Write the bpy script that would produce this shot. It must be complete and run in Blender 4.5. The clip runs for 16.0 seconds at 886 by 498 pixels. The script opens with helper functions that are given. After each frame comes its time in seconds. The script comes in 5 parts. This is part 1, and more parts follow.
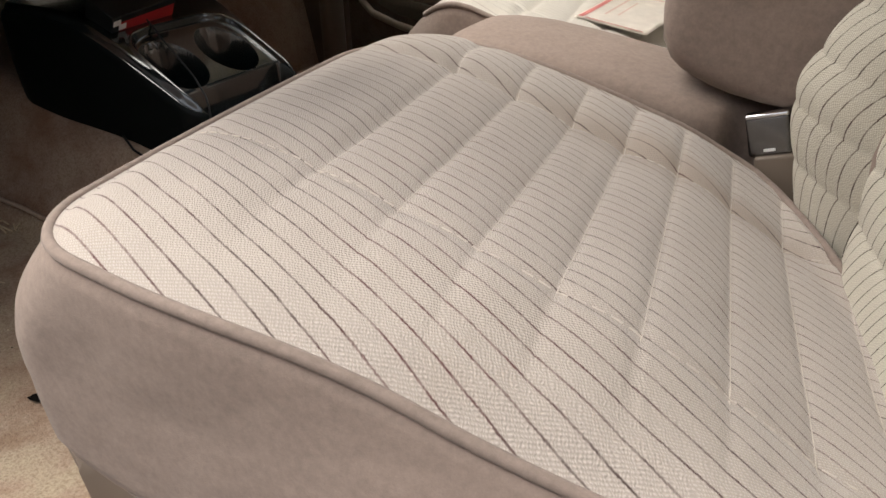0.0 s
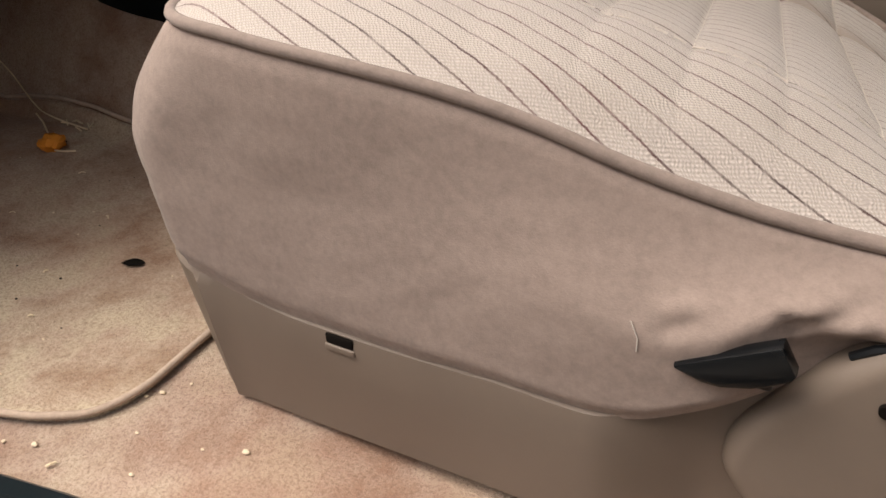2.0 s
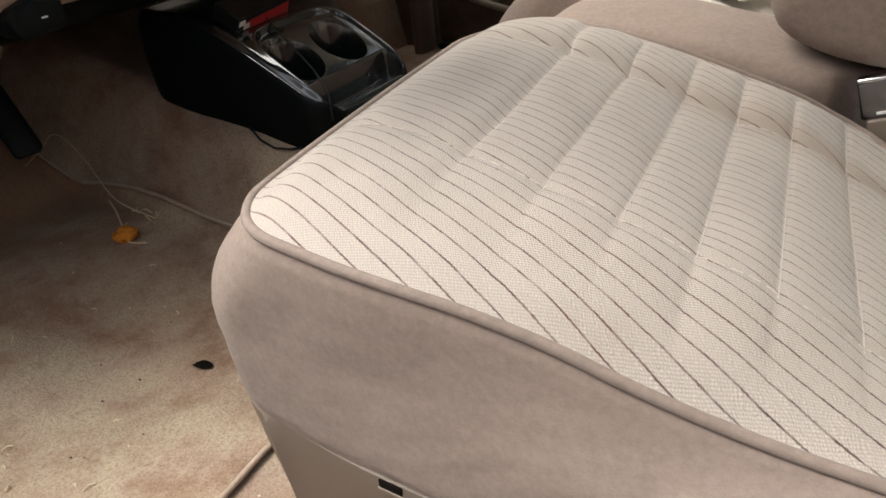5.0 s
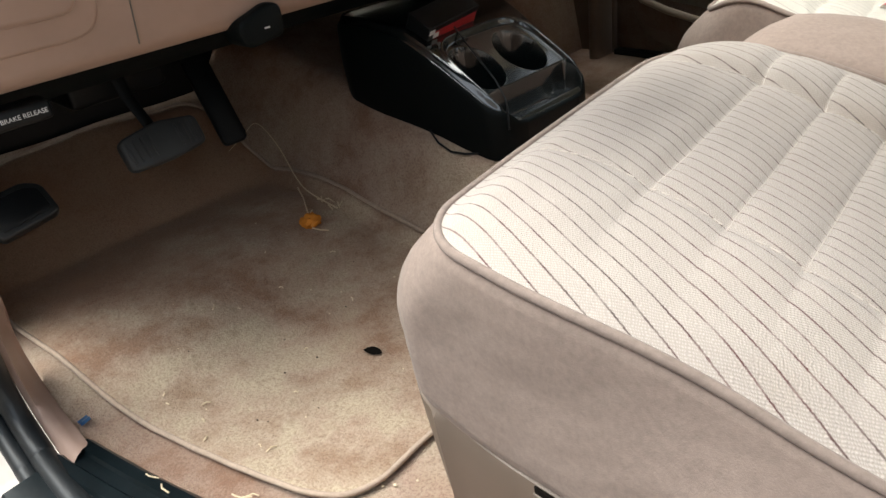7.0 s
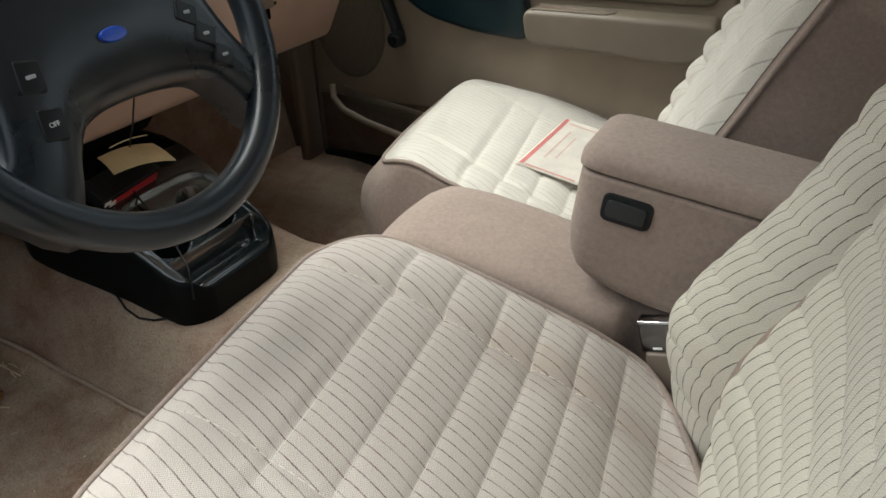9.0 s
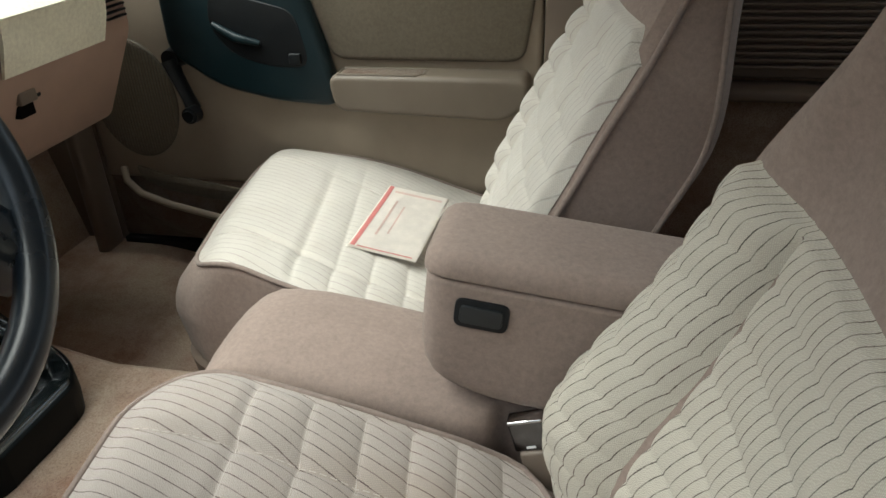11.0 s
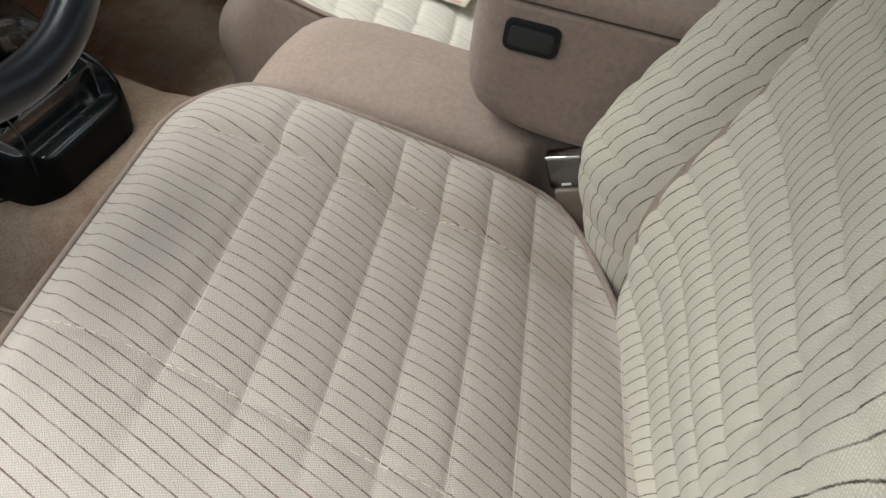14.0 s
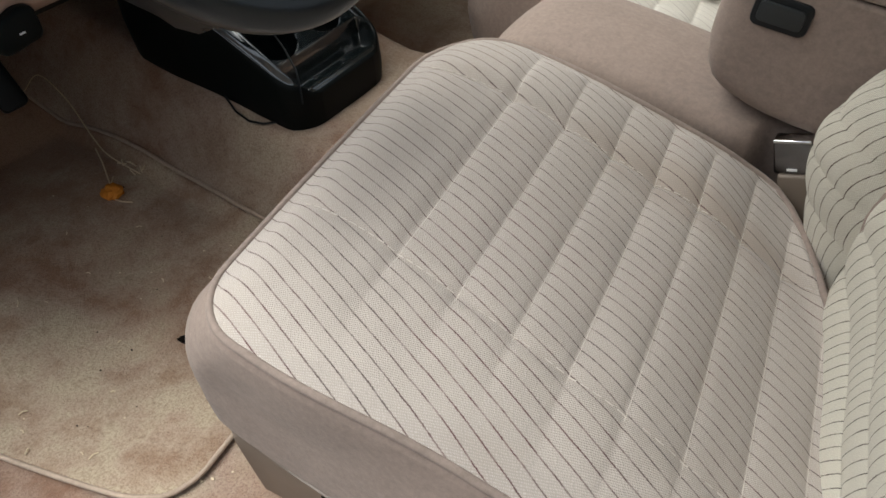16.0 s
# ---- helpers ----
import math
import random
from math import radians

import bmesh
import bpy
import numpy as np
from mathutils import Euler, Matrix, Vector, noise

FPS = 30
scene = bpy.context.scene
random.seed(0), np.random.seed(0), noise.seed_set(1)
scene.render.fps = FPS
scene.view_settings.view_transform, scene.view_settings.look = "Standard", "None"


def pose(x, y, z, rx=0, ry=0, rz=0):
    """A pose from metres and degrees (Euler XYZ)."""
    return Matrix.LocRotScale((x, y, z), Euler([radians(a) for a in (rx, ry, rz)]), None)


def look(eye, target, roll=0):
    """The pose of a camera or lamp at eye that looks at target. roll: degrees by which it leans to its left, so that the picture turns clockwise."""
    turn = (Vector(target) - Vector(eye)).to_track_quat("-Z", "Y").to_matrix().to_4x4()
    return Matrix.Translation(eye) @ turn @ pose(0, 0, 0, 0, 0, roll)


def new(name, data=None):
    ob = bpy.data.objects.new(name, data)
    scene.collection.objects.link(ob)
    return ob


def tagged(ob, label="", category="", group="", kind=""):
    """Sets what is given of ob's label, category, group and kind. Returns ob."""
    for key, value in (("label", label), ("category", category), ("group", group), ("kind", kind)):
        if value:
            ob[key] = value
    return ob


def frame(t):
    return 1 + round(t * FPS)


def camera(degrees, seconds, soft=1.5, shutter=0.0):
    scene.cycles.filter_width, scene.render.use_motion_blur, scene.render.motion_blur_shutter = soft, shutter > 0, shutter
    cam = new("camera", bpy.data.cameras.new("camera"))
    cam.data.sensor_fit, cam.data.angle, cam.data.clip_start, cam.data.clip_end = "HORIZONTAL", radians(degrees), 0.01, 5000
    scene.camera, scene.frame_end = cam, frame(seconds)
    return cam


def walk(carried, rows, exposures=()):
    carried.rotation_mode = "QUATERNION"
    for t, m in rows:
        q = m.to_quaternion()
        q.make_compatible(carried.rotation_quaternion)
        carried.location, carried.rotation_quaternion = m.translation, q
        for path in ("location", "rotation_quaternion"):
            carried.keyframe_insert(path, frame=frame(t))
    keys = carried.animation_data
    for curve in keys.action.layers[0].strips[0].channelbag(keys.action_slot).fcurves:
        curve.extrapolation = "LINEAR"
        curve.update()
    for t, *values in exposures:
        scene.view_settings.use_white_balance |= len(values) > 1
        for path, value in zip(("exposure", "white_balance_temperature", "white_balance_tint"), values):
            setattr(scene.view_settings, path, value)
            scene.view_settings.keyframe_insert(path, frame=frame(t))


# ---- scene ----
cam = camera(63.2, 16.0, shutter=0.05)
PATH = [
    (0, (-0.01, 0.085, 0.491), (-0.86, 1.624, -0.462), -1.2),
    (0.5, (-0.006, 0.045, 0.42), (-0.875, 1.597, -0.494), -2.0),
    (1, (-0.022, 0.021, 0.386), (-0.921, 1.494, -0.625), -1.8),
    (1.5, (-0.036, 0.007, 0.38), (-0.928, 1.448, -0.681), -1.9),
    (2, (-0.038, 0.01, 0.387), (-0.947, 1.473, -0.63), -4.0),
    (2.5, (-0.025, 0.036, 0.387), (-0.755, 1.555, -0.691), -1.3),
    (3, (-0.021, 0.052, 0.406), (-0.747, 1.569, -0.677), -2.6),
    (3.5, (-0.024, 0.058, 0.413), (-0.781, 1.567, -0.659), -3.9),
    (4, (-0.034, 0.029, 0.449), (-0.901, 1.507, -0.583), -5.2),
    (4.5, (-0.028, 0.019, 0.48), (-0.968, 1.484, -0.505), -4.6),
    (5, (-0.028, 0.018, 0.521), (-1.037, 1.422, -0.485), -6.4),
    (5.2, (-0.03, 0.013, 0.524), (-1.14, 1.353, -0.464), -6.2),
    (7.3, (-0.033, -0.009, 0.581), (-1.349, 1.129, -0.407), -7.8),
    (7.5, (-0.018, 0.006, 0.605), (-1.233, 1.246, -0.388), -6.3),
    (8, (0.03, 0.064, 0.686), (-0.898, 1.44, -0.431), -1.0),
    (8.5, (0.077, 0.082, 0.743), (-0.878, 1.503, -0.292), -0.1),
    (9, (0.053, 0.117, 0.776), (-0.771, 1.634, -0.233), -2.0),
    (9.5, (0.016, 0.182, 0.8), (-0.452, 1.877, -0.153), 1.3),
    (9.7, (0.012, 0.209, 0.812), (-0.405, 1.922, -0.131), -0.4),
    (12, (-0.016, 0.233, 0.826), (-0.396, 1.863, -0.269), -3.3),
    (12.5, (-0.018, 0.229, 0.808), (-0.347, 1.796, -0.391), -1.8),
    (13, (-0.025, 0.212, 0.79), (-0.367, 1.718, -0.481), -0.7),
    (13.5, (-0.015, 0.199, 0.778), (-0.392, 1.627, -0.571), -0.4),
    (14.5, (0.005, 0.162, 0.73), (-0.442, 1.491, -0.697), 0.0),
    (15, (0.004, 0.154, 0.728), (-0.513, 1.423, -0.728), -1.3),
    (15.5, (0.021, 0.125, 0.718), (-0.676, 1.385, -0.67), -4.4),
    (16, (0.009, 0.094, 0.743), (-0.864, 1.258, -0.629), -4.5),
]
EXPOSURES = [(0, 1.13, 6750, 9), (0.5, 1.06, 6850, 10), (1, 1.06, 7050, 13), (1.5, 1.22, 7100, 13), (3, 1.12, 6850, 11), (3.5, 1.07, 6800, 10), (5, 1.27, 6700, 7), (7.5, 1.6, 6350, 4), (8.5, 1.31, 6250, 2), (9.5, 1.28, 6250, 0), (12.5, 1.21, 6200, 0), (13.5, 1.15, 6250, 1), (15, 1.0, 6300, 3), (16, 0.98, 6300, 4)]
walk(cam, [(t, look(eye, target, roll)) for t, eye, target, roll in PATH], exposures=EXPOSURES)

# ---- light ----
world = bpy.data.worlds.new("sky")
scene.world = world
world.use_nodes = True
wn, wl = world.node_tree.nodes, world.node_tree.links
sky = wn.new("ShaderNodeTexSky")
sky.sky_type, sky.sun_disc = "NISHITA", False
SUN_UP, SUN_TURN = 64.0, 254.0
sky.sun_elevation, sky.sun_rotation = radians(SUN_UP), radians(SUN_TURN)
sky.air_density, sky.dust_density, sky.ozone_density = 1.0, 4.0, 1.0
soft = wn.new("ShaderNodeHueSaturation")
soft.inputs["Saturation"].default_value = 0.35
wl.new(sky.outputs[0], soft.inputs["Color"])
wl.new(soft.outputs[0], wn["Background"].inputs[0])
wn["Background"].inputs[1].default_value = 0.15
sun_data = bpy.data.lights.new("sun", "SUN")
sun_data.energy, sun_data.angle, sun_data.color = 2.9, radians(62), (1.0, 0.97, 0.94)
sun = new("sun", sun_data)
sun.matrix_world = look((-1.22, -0.35, 2.6), (0, 0, 0))


# ---- materials ----
class Nodes:
    """A small builder for node materials."""

    def __init__(self, name):
        self.mat = bpy.data.materials.new(name)
        self.mat.use_nodes = True
        self.tree = self.mat.node_tree
        self.shader = self.tree.nodes["Principled BSDF"]

    def add(self, kind):
        return self.tree.nodes.new("ShaderNode" + kind)

    def join(self, a, b):
        self.tree.links.new(a, b)

    def math(self, op, a, b=0.0):
        n = self.add("Math")
        n.operation = op
        for socket, v in zip(n.inputs, (a, b)):
            if isinstance(v, (int, float)):
                socket.default_value = v
            else:
                self.join(v, socket)
        return n.outputs[0]

    def noise(self, scale, detail=3.0, rough=0.55, coords=None, stretch=None):
        n = self.add("TexNoise")
        n.inputs["Scale"].default_value, n.inputs["Detail"].default_value = scale, detail
        n.inputs["Roughness"].default_value = rough
        co = coords or self.add("TexCoord").outputs["Object"]
        if stretch:
            m = self.add("Mapping")
            m.inputs["Scale"].default_value = stretch
            self.join(co, m.inputs[0])
            co = m.outputs[0]
        self.join(co, n.inputs["Vector"])
        return n.outputs["Fac"]

    def ramp(self, fac, stops):
        n = self.add("ValToRGB")
        e = n.color_ramp.elements
        while len(e) < len(stops):
            e.new(0.5)
        for el, (p, c) in zip(e, stops):
            el.position, el.color = p, (*c, 1) if len(c) == 3 else c
        self.join(fac, n.inputs[0])
        return n.outputs[0]

    def mix(self, fac, a, b, blend="MIX"):
        n = self.add("Mix")
        n.data_type, n.blend_type = "RGBA", blend
        for socket, v in ((n.inputs[0], fac), (n.inputs[6], a), (n.inputs[7], b)):
            if isinstance(v, tuple):
                socket.default_value = (*v, 1)
            elif isinstance(v, (int, float)):
                socket.default_value = v
            else:
                self.join(v, socket)
        return n.outputs[2]

    def bump(self, height, strength, distance, before=None):
        n = self.add("Bump")
        n.inputs["Strength"].default_value, n.inputs["Distance"].default_value = strength, distance
        self.join(height, n.inputs["Height"])
        if before:
            self.join(before, n.inputs["Normal"])
        self.join(n.outputs[0], self.shader.inputs["Normal"])
        return n.outputs[0]

    def done(self, color=None, rough=0.6, metal=0.0, sheen=0.0, specular=0.5):
        s = self.shader.inputs
        if color is not None:
            if isinstance(color, tuple):
                s["Base Color"].default_value = (*color, 1)
            else:
                self.join(color, s["Base Color"])
        if isinstance(rough, (int, float)):
            s["Roughness"].default_value = rough
        else:
            self.join(rough, s["Roughness"])
        s["Metallic"].default_value, s["Sheen Weight"].default_value = metal, sheen
        s["Specular IOR Level"].default_value = specular
        return self.mat


def scaled(c, k):
    return tuple(min(1.0, v * k) for v in c)


def velour(name, c, sheen=0.12):
    """Short-pile seat cloth: soft blotches where the pile lies over, and a fine nap."""
    n = Nodes(name)
    blot, nap, fine = n.noise(9, 4, 0.6), n.noise(150, 4, 0.75), n.noise(900, 2, 0.6)
    col = n.ramp(blot, [(0.3, scaled(c, 0.82)), (0.7, scaled(c, 1.15))])
    drag = n.noise(26, 4, 0.65, None, (1.0, 1.0, 2.6))
    col = n.mix(0.4, col, n.ramp(drag, [(0.36, scaled(c, 0.9)), (0.64, scaled(c, 1.08))]))
    col = n.mix(0.42, col, n.ramp(nap, [(0.34, scaled(c, 0.72)), (0.68, scaled(c, 1.25))]))
    b = n.bump(nap, 0.12, 0.002)
    n.bump(fine, 0.35, 0.0006, b)
    return n.done(col, 0.95, 0, sheen, 0.15)


def striped(name, c, line, sheen=0.1, red=1.35, knit=0.42, slope=0.29, period=0.0136, patch=None):
    """Flat-woven seat cloth with thin dark lines and a small raised weave; laid out by its UV map, in metres."""
    n = Nodes(name)
    uvs = n.add("UVMap")
    uvs.uv_map = "cloth"
    uv = uvs.outputs[0]
    sep = n.add("SeparateXYZ")
    n.join(uv, sep.inputs[0])
    u, v = sep.outputs[0], sep.outputs[1]
    wob = n.math("MULTIPLY", n.math("SUBTRACT", n.noise(14, 2, 0.5, uv), 0.5), 0.004)
    s = n.math("ADD", n.math("ADD", v, n.math("MULTIPLY", u, slope)), wob)
    fray = n.math("MULTIPLY", n.math("SUBTRACT", n.noise(420, 3, 0.7, uv), 0.5), 0.0016)
    f = n.math("FRACT", n.math("DIVIDE", n.math("ADD", s, fray), period))
    d = n.math("ABSOLUTE", n.math("SUBTRACT", f, 0.5))
    mask = n.math("MULTIPLY", n.math("SUBTRACT", 0.062, d), 24.0)
    mask.node.use_clamp = True
    broken = n.noise(60, 3, 0.6, uv)
    worn = n.ramp(broken, [(0.30, (0.36, 0.36, 0.36)), (0.58, (1, 1, 1))])
    mask = n.math("MULTIPLY", mask, worn)
    hue = n.noise(7, 1, 0.5, uv)
    linecol = n.ramp(hue, [(0.42, line), (0.62, (line[0] * red, line[1] * 0.85, line[2] * 0.92))])
    slip = n.math("MULTIPLY", n.math("SUBTRACT", n.noise(160, 2, 0.5, uv), 0.5), 0.0045)
    wu = n.math("SINE", n.math("MULTIPLY", n.math("ADD", s, slip), 2 * math.pi / 0.0023))
    wv = n.math("SINE", n.math("MULTIPLY", n.math("ADD", n.math("SUBTRACT", u, n.math("MULTIPLY", v, slope)), slip), 2 * math.pi / 0.0030))
    weave = n.math("MULTIPLY", wu, wv)
    blot = n.noise(6, 4, 0.6, uv)
    col = n.ramp(blot, [(0.3, scaled(c, 0.9)), (0.7, scaled(c, 1.08))])
    grain = n.noise(600, 2, 0.6, uv)
    col = n.mix(0.3, col, n.ramp(grain, [(0.3, scaled(c, 0.78)), (0.7, scaled(c, 1.18))]))
    stain = n.ramp(n.noise(11, 5, 0.62, uv), [(0.56, (0, 0, 0)), (0.74, (1, 1, 1))])
    col = n.mix(n.math("MULTIPLY", stain, 0.22), col, (c[0] * 0.82, c[1] * 0.74, c[2] * 0.62))
    # one ragged oval of browner, darker cloth
    if patch:
        px, py, rx, ry = patch
        du = n.math("DIVIDE", n.math("SUBTRACT", u, px), rx)
        dv = n.math("DIVIDE", n.math("SUBTRACT", v, py), ry)
        far = n.math("ADD", n.math("ADD", n.math("MULTIPLY", du, du), n.math("MULTIPLY", dv, dv)), n.math("MULTIPLY", n.math("SUBTRACT", n.noise(16, 4, 0.6, uv), 0.5), 1.6))
        patch_mask = n.ramp(far, [(0.25, (0.42, 0.42, 0.42)), (1.0, (0, 0, 0))])
        col = n.mix(patch_mask, col, (c[0] * 0.62, c[1] * 0.52, c[2] * 0.44))
    col = n.mix(n.ramp(weave, [(0.0, (knit, knit, knit)), (0.6, (0, 0, 0))]), col, scaled(c, 0.55))
    col = n.mix(mask, col, linecol)
    b = n.bump(weave, 0.38, 0.0006)
    n.bump(grain, 0.15, 0.0004, b)
    return n.done(col, 0.9, 0, sheen, 0.2)


def carpet(name, c, dirt=0.5, fore_from=None):
    """Cut-pile carpet: trodden pale dirt over a redder pile, dark stains, tufts."""
    n = Nodes(name)
    big, mid, small = n.noise(3.4, 5, 0.62), n.noise(11, 6, 0.68), n.noise(45, 4, 0.65)
    tuft, fine = n.noise(330, 3, 0.75), n.noise(1200, 2, 0.6)
    pile = (c[0] * 0.72, c[1] * 0.55, c[2] * 0.46)
    pale = (c[0] * 1.15, c[1] * 1.27, c[2] * 1.22)
    col = n.ramp(big, [(0.40, pile), (0.50, c), (0.59, pale)])
    col = n.mix(dirt, col, n.ramp(mid, [(0.38, scaled(pile, 0.8)), (0.5, c), (0.60, pale)]))
    # deeper, redder pile colour towards the front end
    if fore_from is not None:
        sep = n.add("SeparateXYZ")
        n.join(n.add("TexCoord").outputs["Object"], sep.inputs[0])
        far = n.math("ADD", sep.outputs[0], n.math("MULTIPLY", n.math("SUBTRACT", mid, 0.5), 0.5))
        fore = n.ramp(n.math("ADD", far, 0.5 - fore_from), [(0.36, (0.75, 0.75, 0.75)), (0.58, (0, 0, 0))])
        col = n.mix(fore, col, scaled(pile, 1.0))
    stain = n.ramp(small, [(0.58, (0, 0, 0)), (0.70, (1, 1, 1))])
    col = n.mix(n.math("MULTIPLY", stain, 0.5 * dirt), col, scaled(pile, 0.55))
    col = n.mix(n.ramp(tuft, [(0.34, (0.55, 0.55, 0.55)), (0.56, (0, 0, 0))]), col, scaled(pile, 0.55))
    col = n.mix(n.ramp(fine, [(0.56, (0, 0, 0)), (0.72, (0.35, 0.35, 0.35))]), col, scaled(pale, 1.25))
    b = n.bump(tuft, 0.55, 0.004)
    n.bump(fine, 0.5, 0.0015, b)
    return n.done(col, 1.0, 0, 0.1, 0.1)


def plastic(name, c, rough=0.5, grain=500, relief=0.12, spread=0.08, specular=0.4):
    """Moulded interior plastic with a fine pebble grain and faint handling wear."""
    n = Nodes(name)
    g, w = n.noise(grain, 2, 0.6), n.noise(12, 4, 0.6)
    col = n.ramp(w, [(0.3, scaled(c, 1 - spread)), (0.7, scaled(c, 1 + spread))])
    n.bump(g, relief, 0.0006)
    r = n.ramp(w, [(0.3, (rough * 0.85,) * 3), (0.7, (min(1, rough * 1.15),) * 3)])
    return n.done(col, r, 0, 0, specular)


def plain(name, c, rough=0.5, metal=0.0, specular=0.5):
    n = Nodes(name)
    w = n.noise(40, 3, 0.6)
    return n.done(n.ramp(w, [(0.3, scaled(c, 0.93)), (0.7, scaled(c, 1.07))]), rough, metal, 0, specular)


CLOTH_TOP = striped("striped_seat_cloth", (0.565, 0.523, 0.442), (0.048, 0.038, 0.034))
CLOTH_WORN = striped("worn_seat_cloth", (0.455, 0.402, 0.362), (0.075, 0.052, 0.047), 0.25, 1.35, 0.45, patch=(-0.13, 0.715, 0.15, 0.045))
# passenger seat's cloth: stripes paled to put strong glare into the colour
CLOTH_GLARE = striped("glare_paled_seat_cloth", (0.55, 0.515, 0.46), (0.31, 0.29, 0.26), 0.2, 1.0, 0.3)
CLOTH_SIDE = velour("plain_seat_velour", (0.262, 0.203, 0.174), 0.09)
THREAD = velour("stitch_thread", (0.50, 0.45, 0.40))
PIPING = velour("piping_cloth", (0.235, 0.185, 0.160))
TRIM = plastic("beige_trim", (0.158, 0.123, 0.097), 0.5)
TRIM_PINK = plastic("dash_trim", (0.40, 0.275, 0.22), 0.42)
ARM_TRIM = plastic("door_armrest_vinyl", (0.135, 0.110, 0.084), 0.5)
DOOR_TRIM = plastic("door_trim", (0.25, 0.205, 0.158), 0.55)
DOOR_CLOTH = velour("door_insert_cloth", (0.14, 0.118, 0.088))
BLACK = plastic("black_plastic", (0.006, 0.0075, 0.009), 0.4, 420, 0.1, 0.08, 0.3)
GLOSS = plastic("console_plastic", (0.006, 0.010, 0.011), 0.17, 300, 0.02, 0.08, 1.0)
GLOSS.node_tree.nodes["Principled BSDF"].inputs["Coat Weight"].default_value = 1.0
GLOSS.node_tree.nodes["Principled BSDF"].inputs["Coat Roughness"].default_value = 0.07
LEVER = plastic("lever_plastic", (0.004, 0.005, 0.006), 0.26, 420, 0.05, 0.08, 0.3)
CONSOLE = plastic("console_side_plastic", (0.0025, 0.0045, 0.005), 0.45, 420, 0.1, 0.1, 0.14)
TEAL = plastic("dark_bezel", (0.006, 0.016, 0.020), 0.36, 420, 0.08, 0.08, 0.35)
WHEEL = plastic("wheel_vinyl", (0.006, 0.010, 0.015), 0.3, 520, 0.16, 0.12, 0.5)
SILL_VINYL = plastic("sill_plastic", (0.004, 0.008, 0.010), 0.34, 90, 0.5, 0.3, 0.3)
RUBBER = plastic("rubber", (0.010, 0.013, 0.015), 0.45, 250, 0.12, 0.08, 0.6)
PAD_RUBBER = plastic("pedal_rubber", (0.045, 0.050, 0.054), 0.5, 250, 0.12, 0.25, 0.6)
CARPET = carpet("floor_carpet", (0.39, 0.285, 0.222))
MAT = carpet("mat_carpet", (0.45, 0.335, 0.25), 0.7, -0.15)
MAT_EDGE = velour("mat_binding", (0.44, 0.34, 0.265))
# two tones of chrome: dark reflection and bright edge glint are in the colour
CHROME = plain("chrome", (0.22, 0.22, 0.225), 0.25, 1.0)
CHROME_LIT = plain("chrome_lit_edge", (0.75, 0.76, 0.78), 0.12, 1.0)
SEAM = velour("seam_fold", (0.16, 0.14, 0.12))
PAPER = plain("paper", (0.82, 0.77, 0.71), 0.8)
MANILA = plain("manila_paper", (0.74, 0.58, 0.33), 0.8)
RED = plain("red_card", (0.42, 0.02, 0.025), 0.4)
PINK = plain("pink_print", (0.75, 0.30, 0.28), 0.7)
PALE_PRINT = plain("pale_pink_print", (0.74, 0.58, 0.52), 0.7)
GREY_PRINT = plain("grey_print", (0.30, 0.31, 0.33), 0.5)
WHITE = plain("white_print", (0.75, 0.75, 0.75), 0.6)
BLUE = plain("blue_enamel", (0.02, 0.07, 0.42), 0.25)
LEAF = plain("dry_leaf", (0.62, 0.22, 0.02), 0.8)
STRAW = plain("straw", (0.68, 0.56, 0.38), 0.9)
CRUMB = plain("crumb", (0.66, 0.54, 0.39), 0.9)
DARK = plain("dark_hole", (0.006, 0.0045, 0.0035), 1.0, 0.0, 0.1)
PAINT = plain("body_paint", (0.62, 0.56, 0.50), 0.3)
PLASTER = plastic("rendered_wall", (0.30, 0.27, 0.24), 0.9, 60, 0.3, 0.12, 0.2)
HEADLINER = velour("headliner", (0.55, 0.47, 0.40))
DASHMAT = velour("dash_cover_felt", (0.84, 0.79, 0.64), 0.3)
# dark carpet; the same colour also paints the shade in the armrest's finger slot
DOOR_CARPET_AND_SHADE = carpet("door_carpet_and_shade", (0.15, 0.115, 0.09), 0.3)
GROUND = carpet("gravel_ground", (0.22, 0.20, 0.18), 0.5)


def tinted(name, c):
    """Thin tinted window glass."""
    n = Nodes(name)
    clear, gloss, both, fres = n.add("BsdfTransparent"), n.add("BsdfGlossy"), n.add("MixShader"), n.add("Fresnel")
    clear.inputs[0].default_value = (*c, 1)
    gloss.inputs["Roughness"].default_value = 0.02
    fres.inputs["IOR"].default_value = 1.45
    n.join(fres.outputs[0], both.inputs[0])
    n.join(clear.outputs[0], both.inputs[1])
    n.join(gloss.outputs[0], both.inputs[2])
    n.join(both.outputs[0], n.tree.nodes["Material Output"].inputs[0])
    return n.mat


GLASS = tinted("tinted_glass", (0.87, 0.87, 0.86))


# ---- building tools ----
HOME = {}
PLACED = Matrix()


def curve(xs, ys):
    """A smooth curve through a few points (cubic Hermite)."""
    xs, ys = np.array(xs, float), np.array(ys, float)
    m = np.gradient(ys, xs)

    def at(x):
        x = min(max(x, xs[0]), xs[-1])
        k = min(int(np.searchsorted(xs, x, side="right")) - 1, len(xs) - 2)
        h = xs[k + 1] - xs[k]
        t = (x - xs[k]) / h
        return float((2 * t**3 - 3 * t**2 + 1) * ys[k] + (t**3 - 2 * t**2 + t) * h * m[k]
                     + (3 * t**2 - 2 * t**3) * ys[k + 1] + (t**3 - t**2) * h * m[k + 1])

    return at


def smooth(a, b, x):
    t = min(1.0, max(0.0, (x - a) / (b - a)))
    return t * t * (3 - 2 * t)


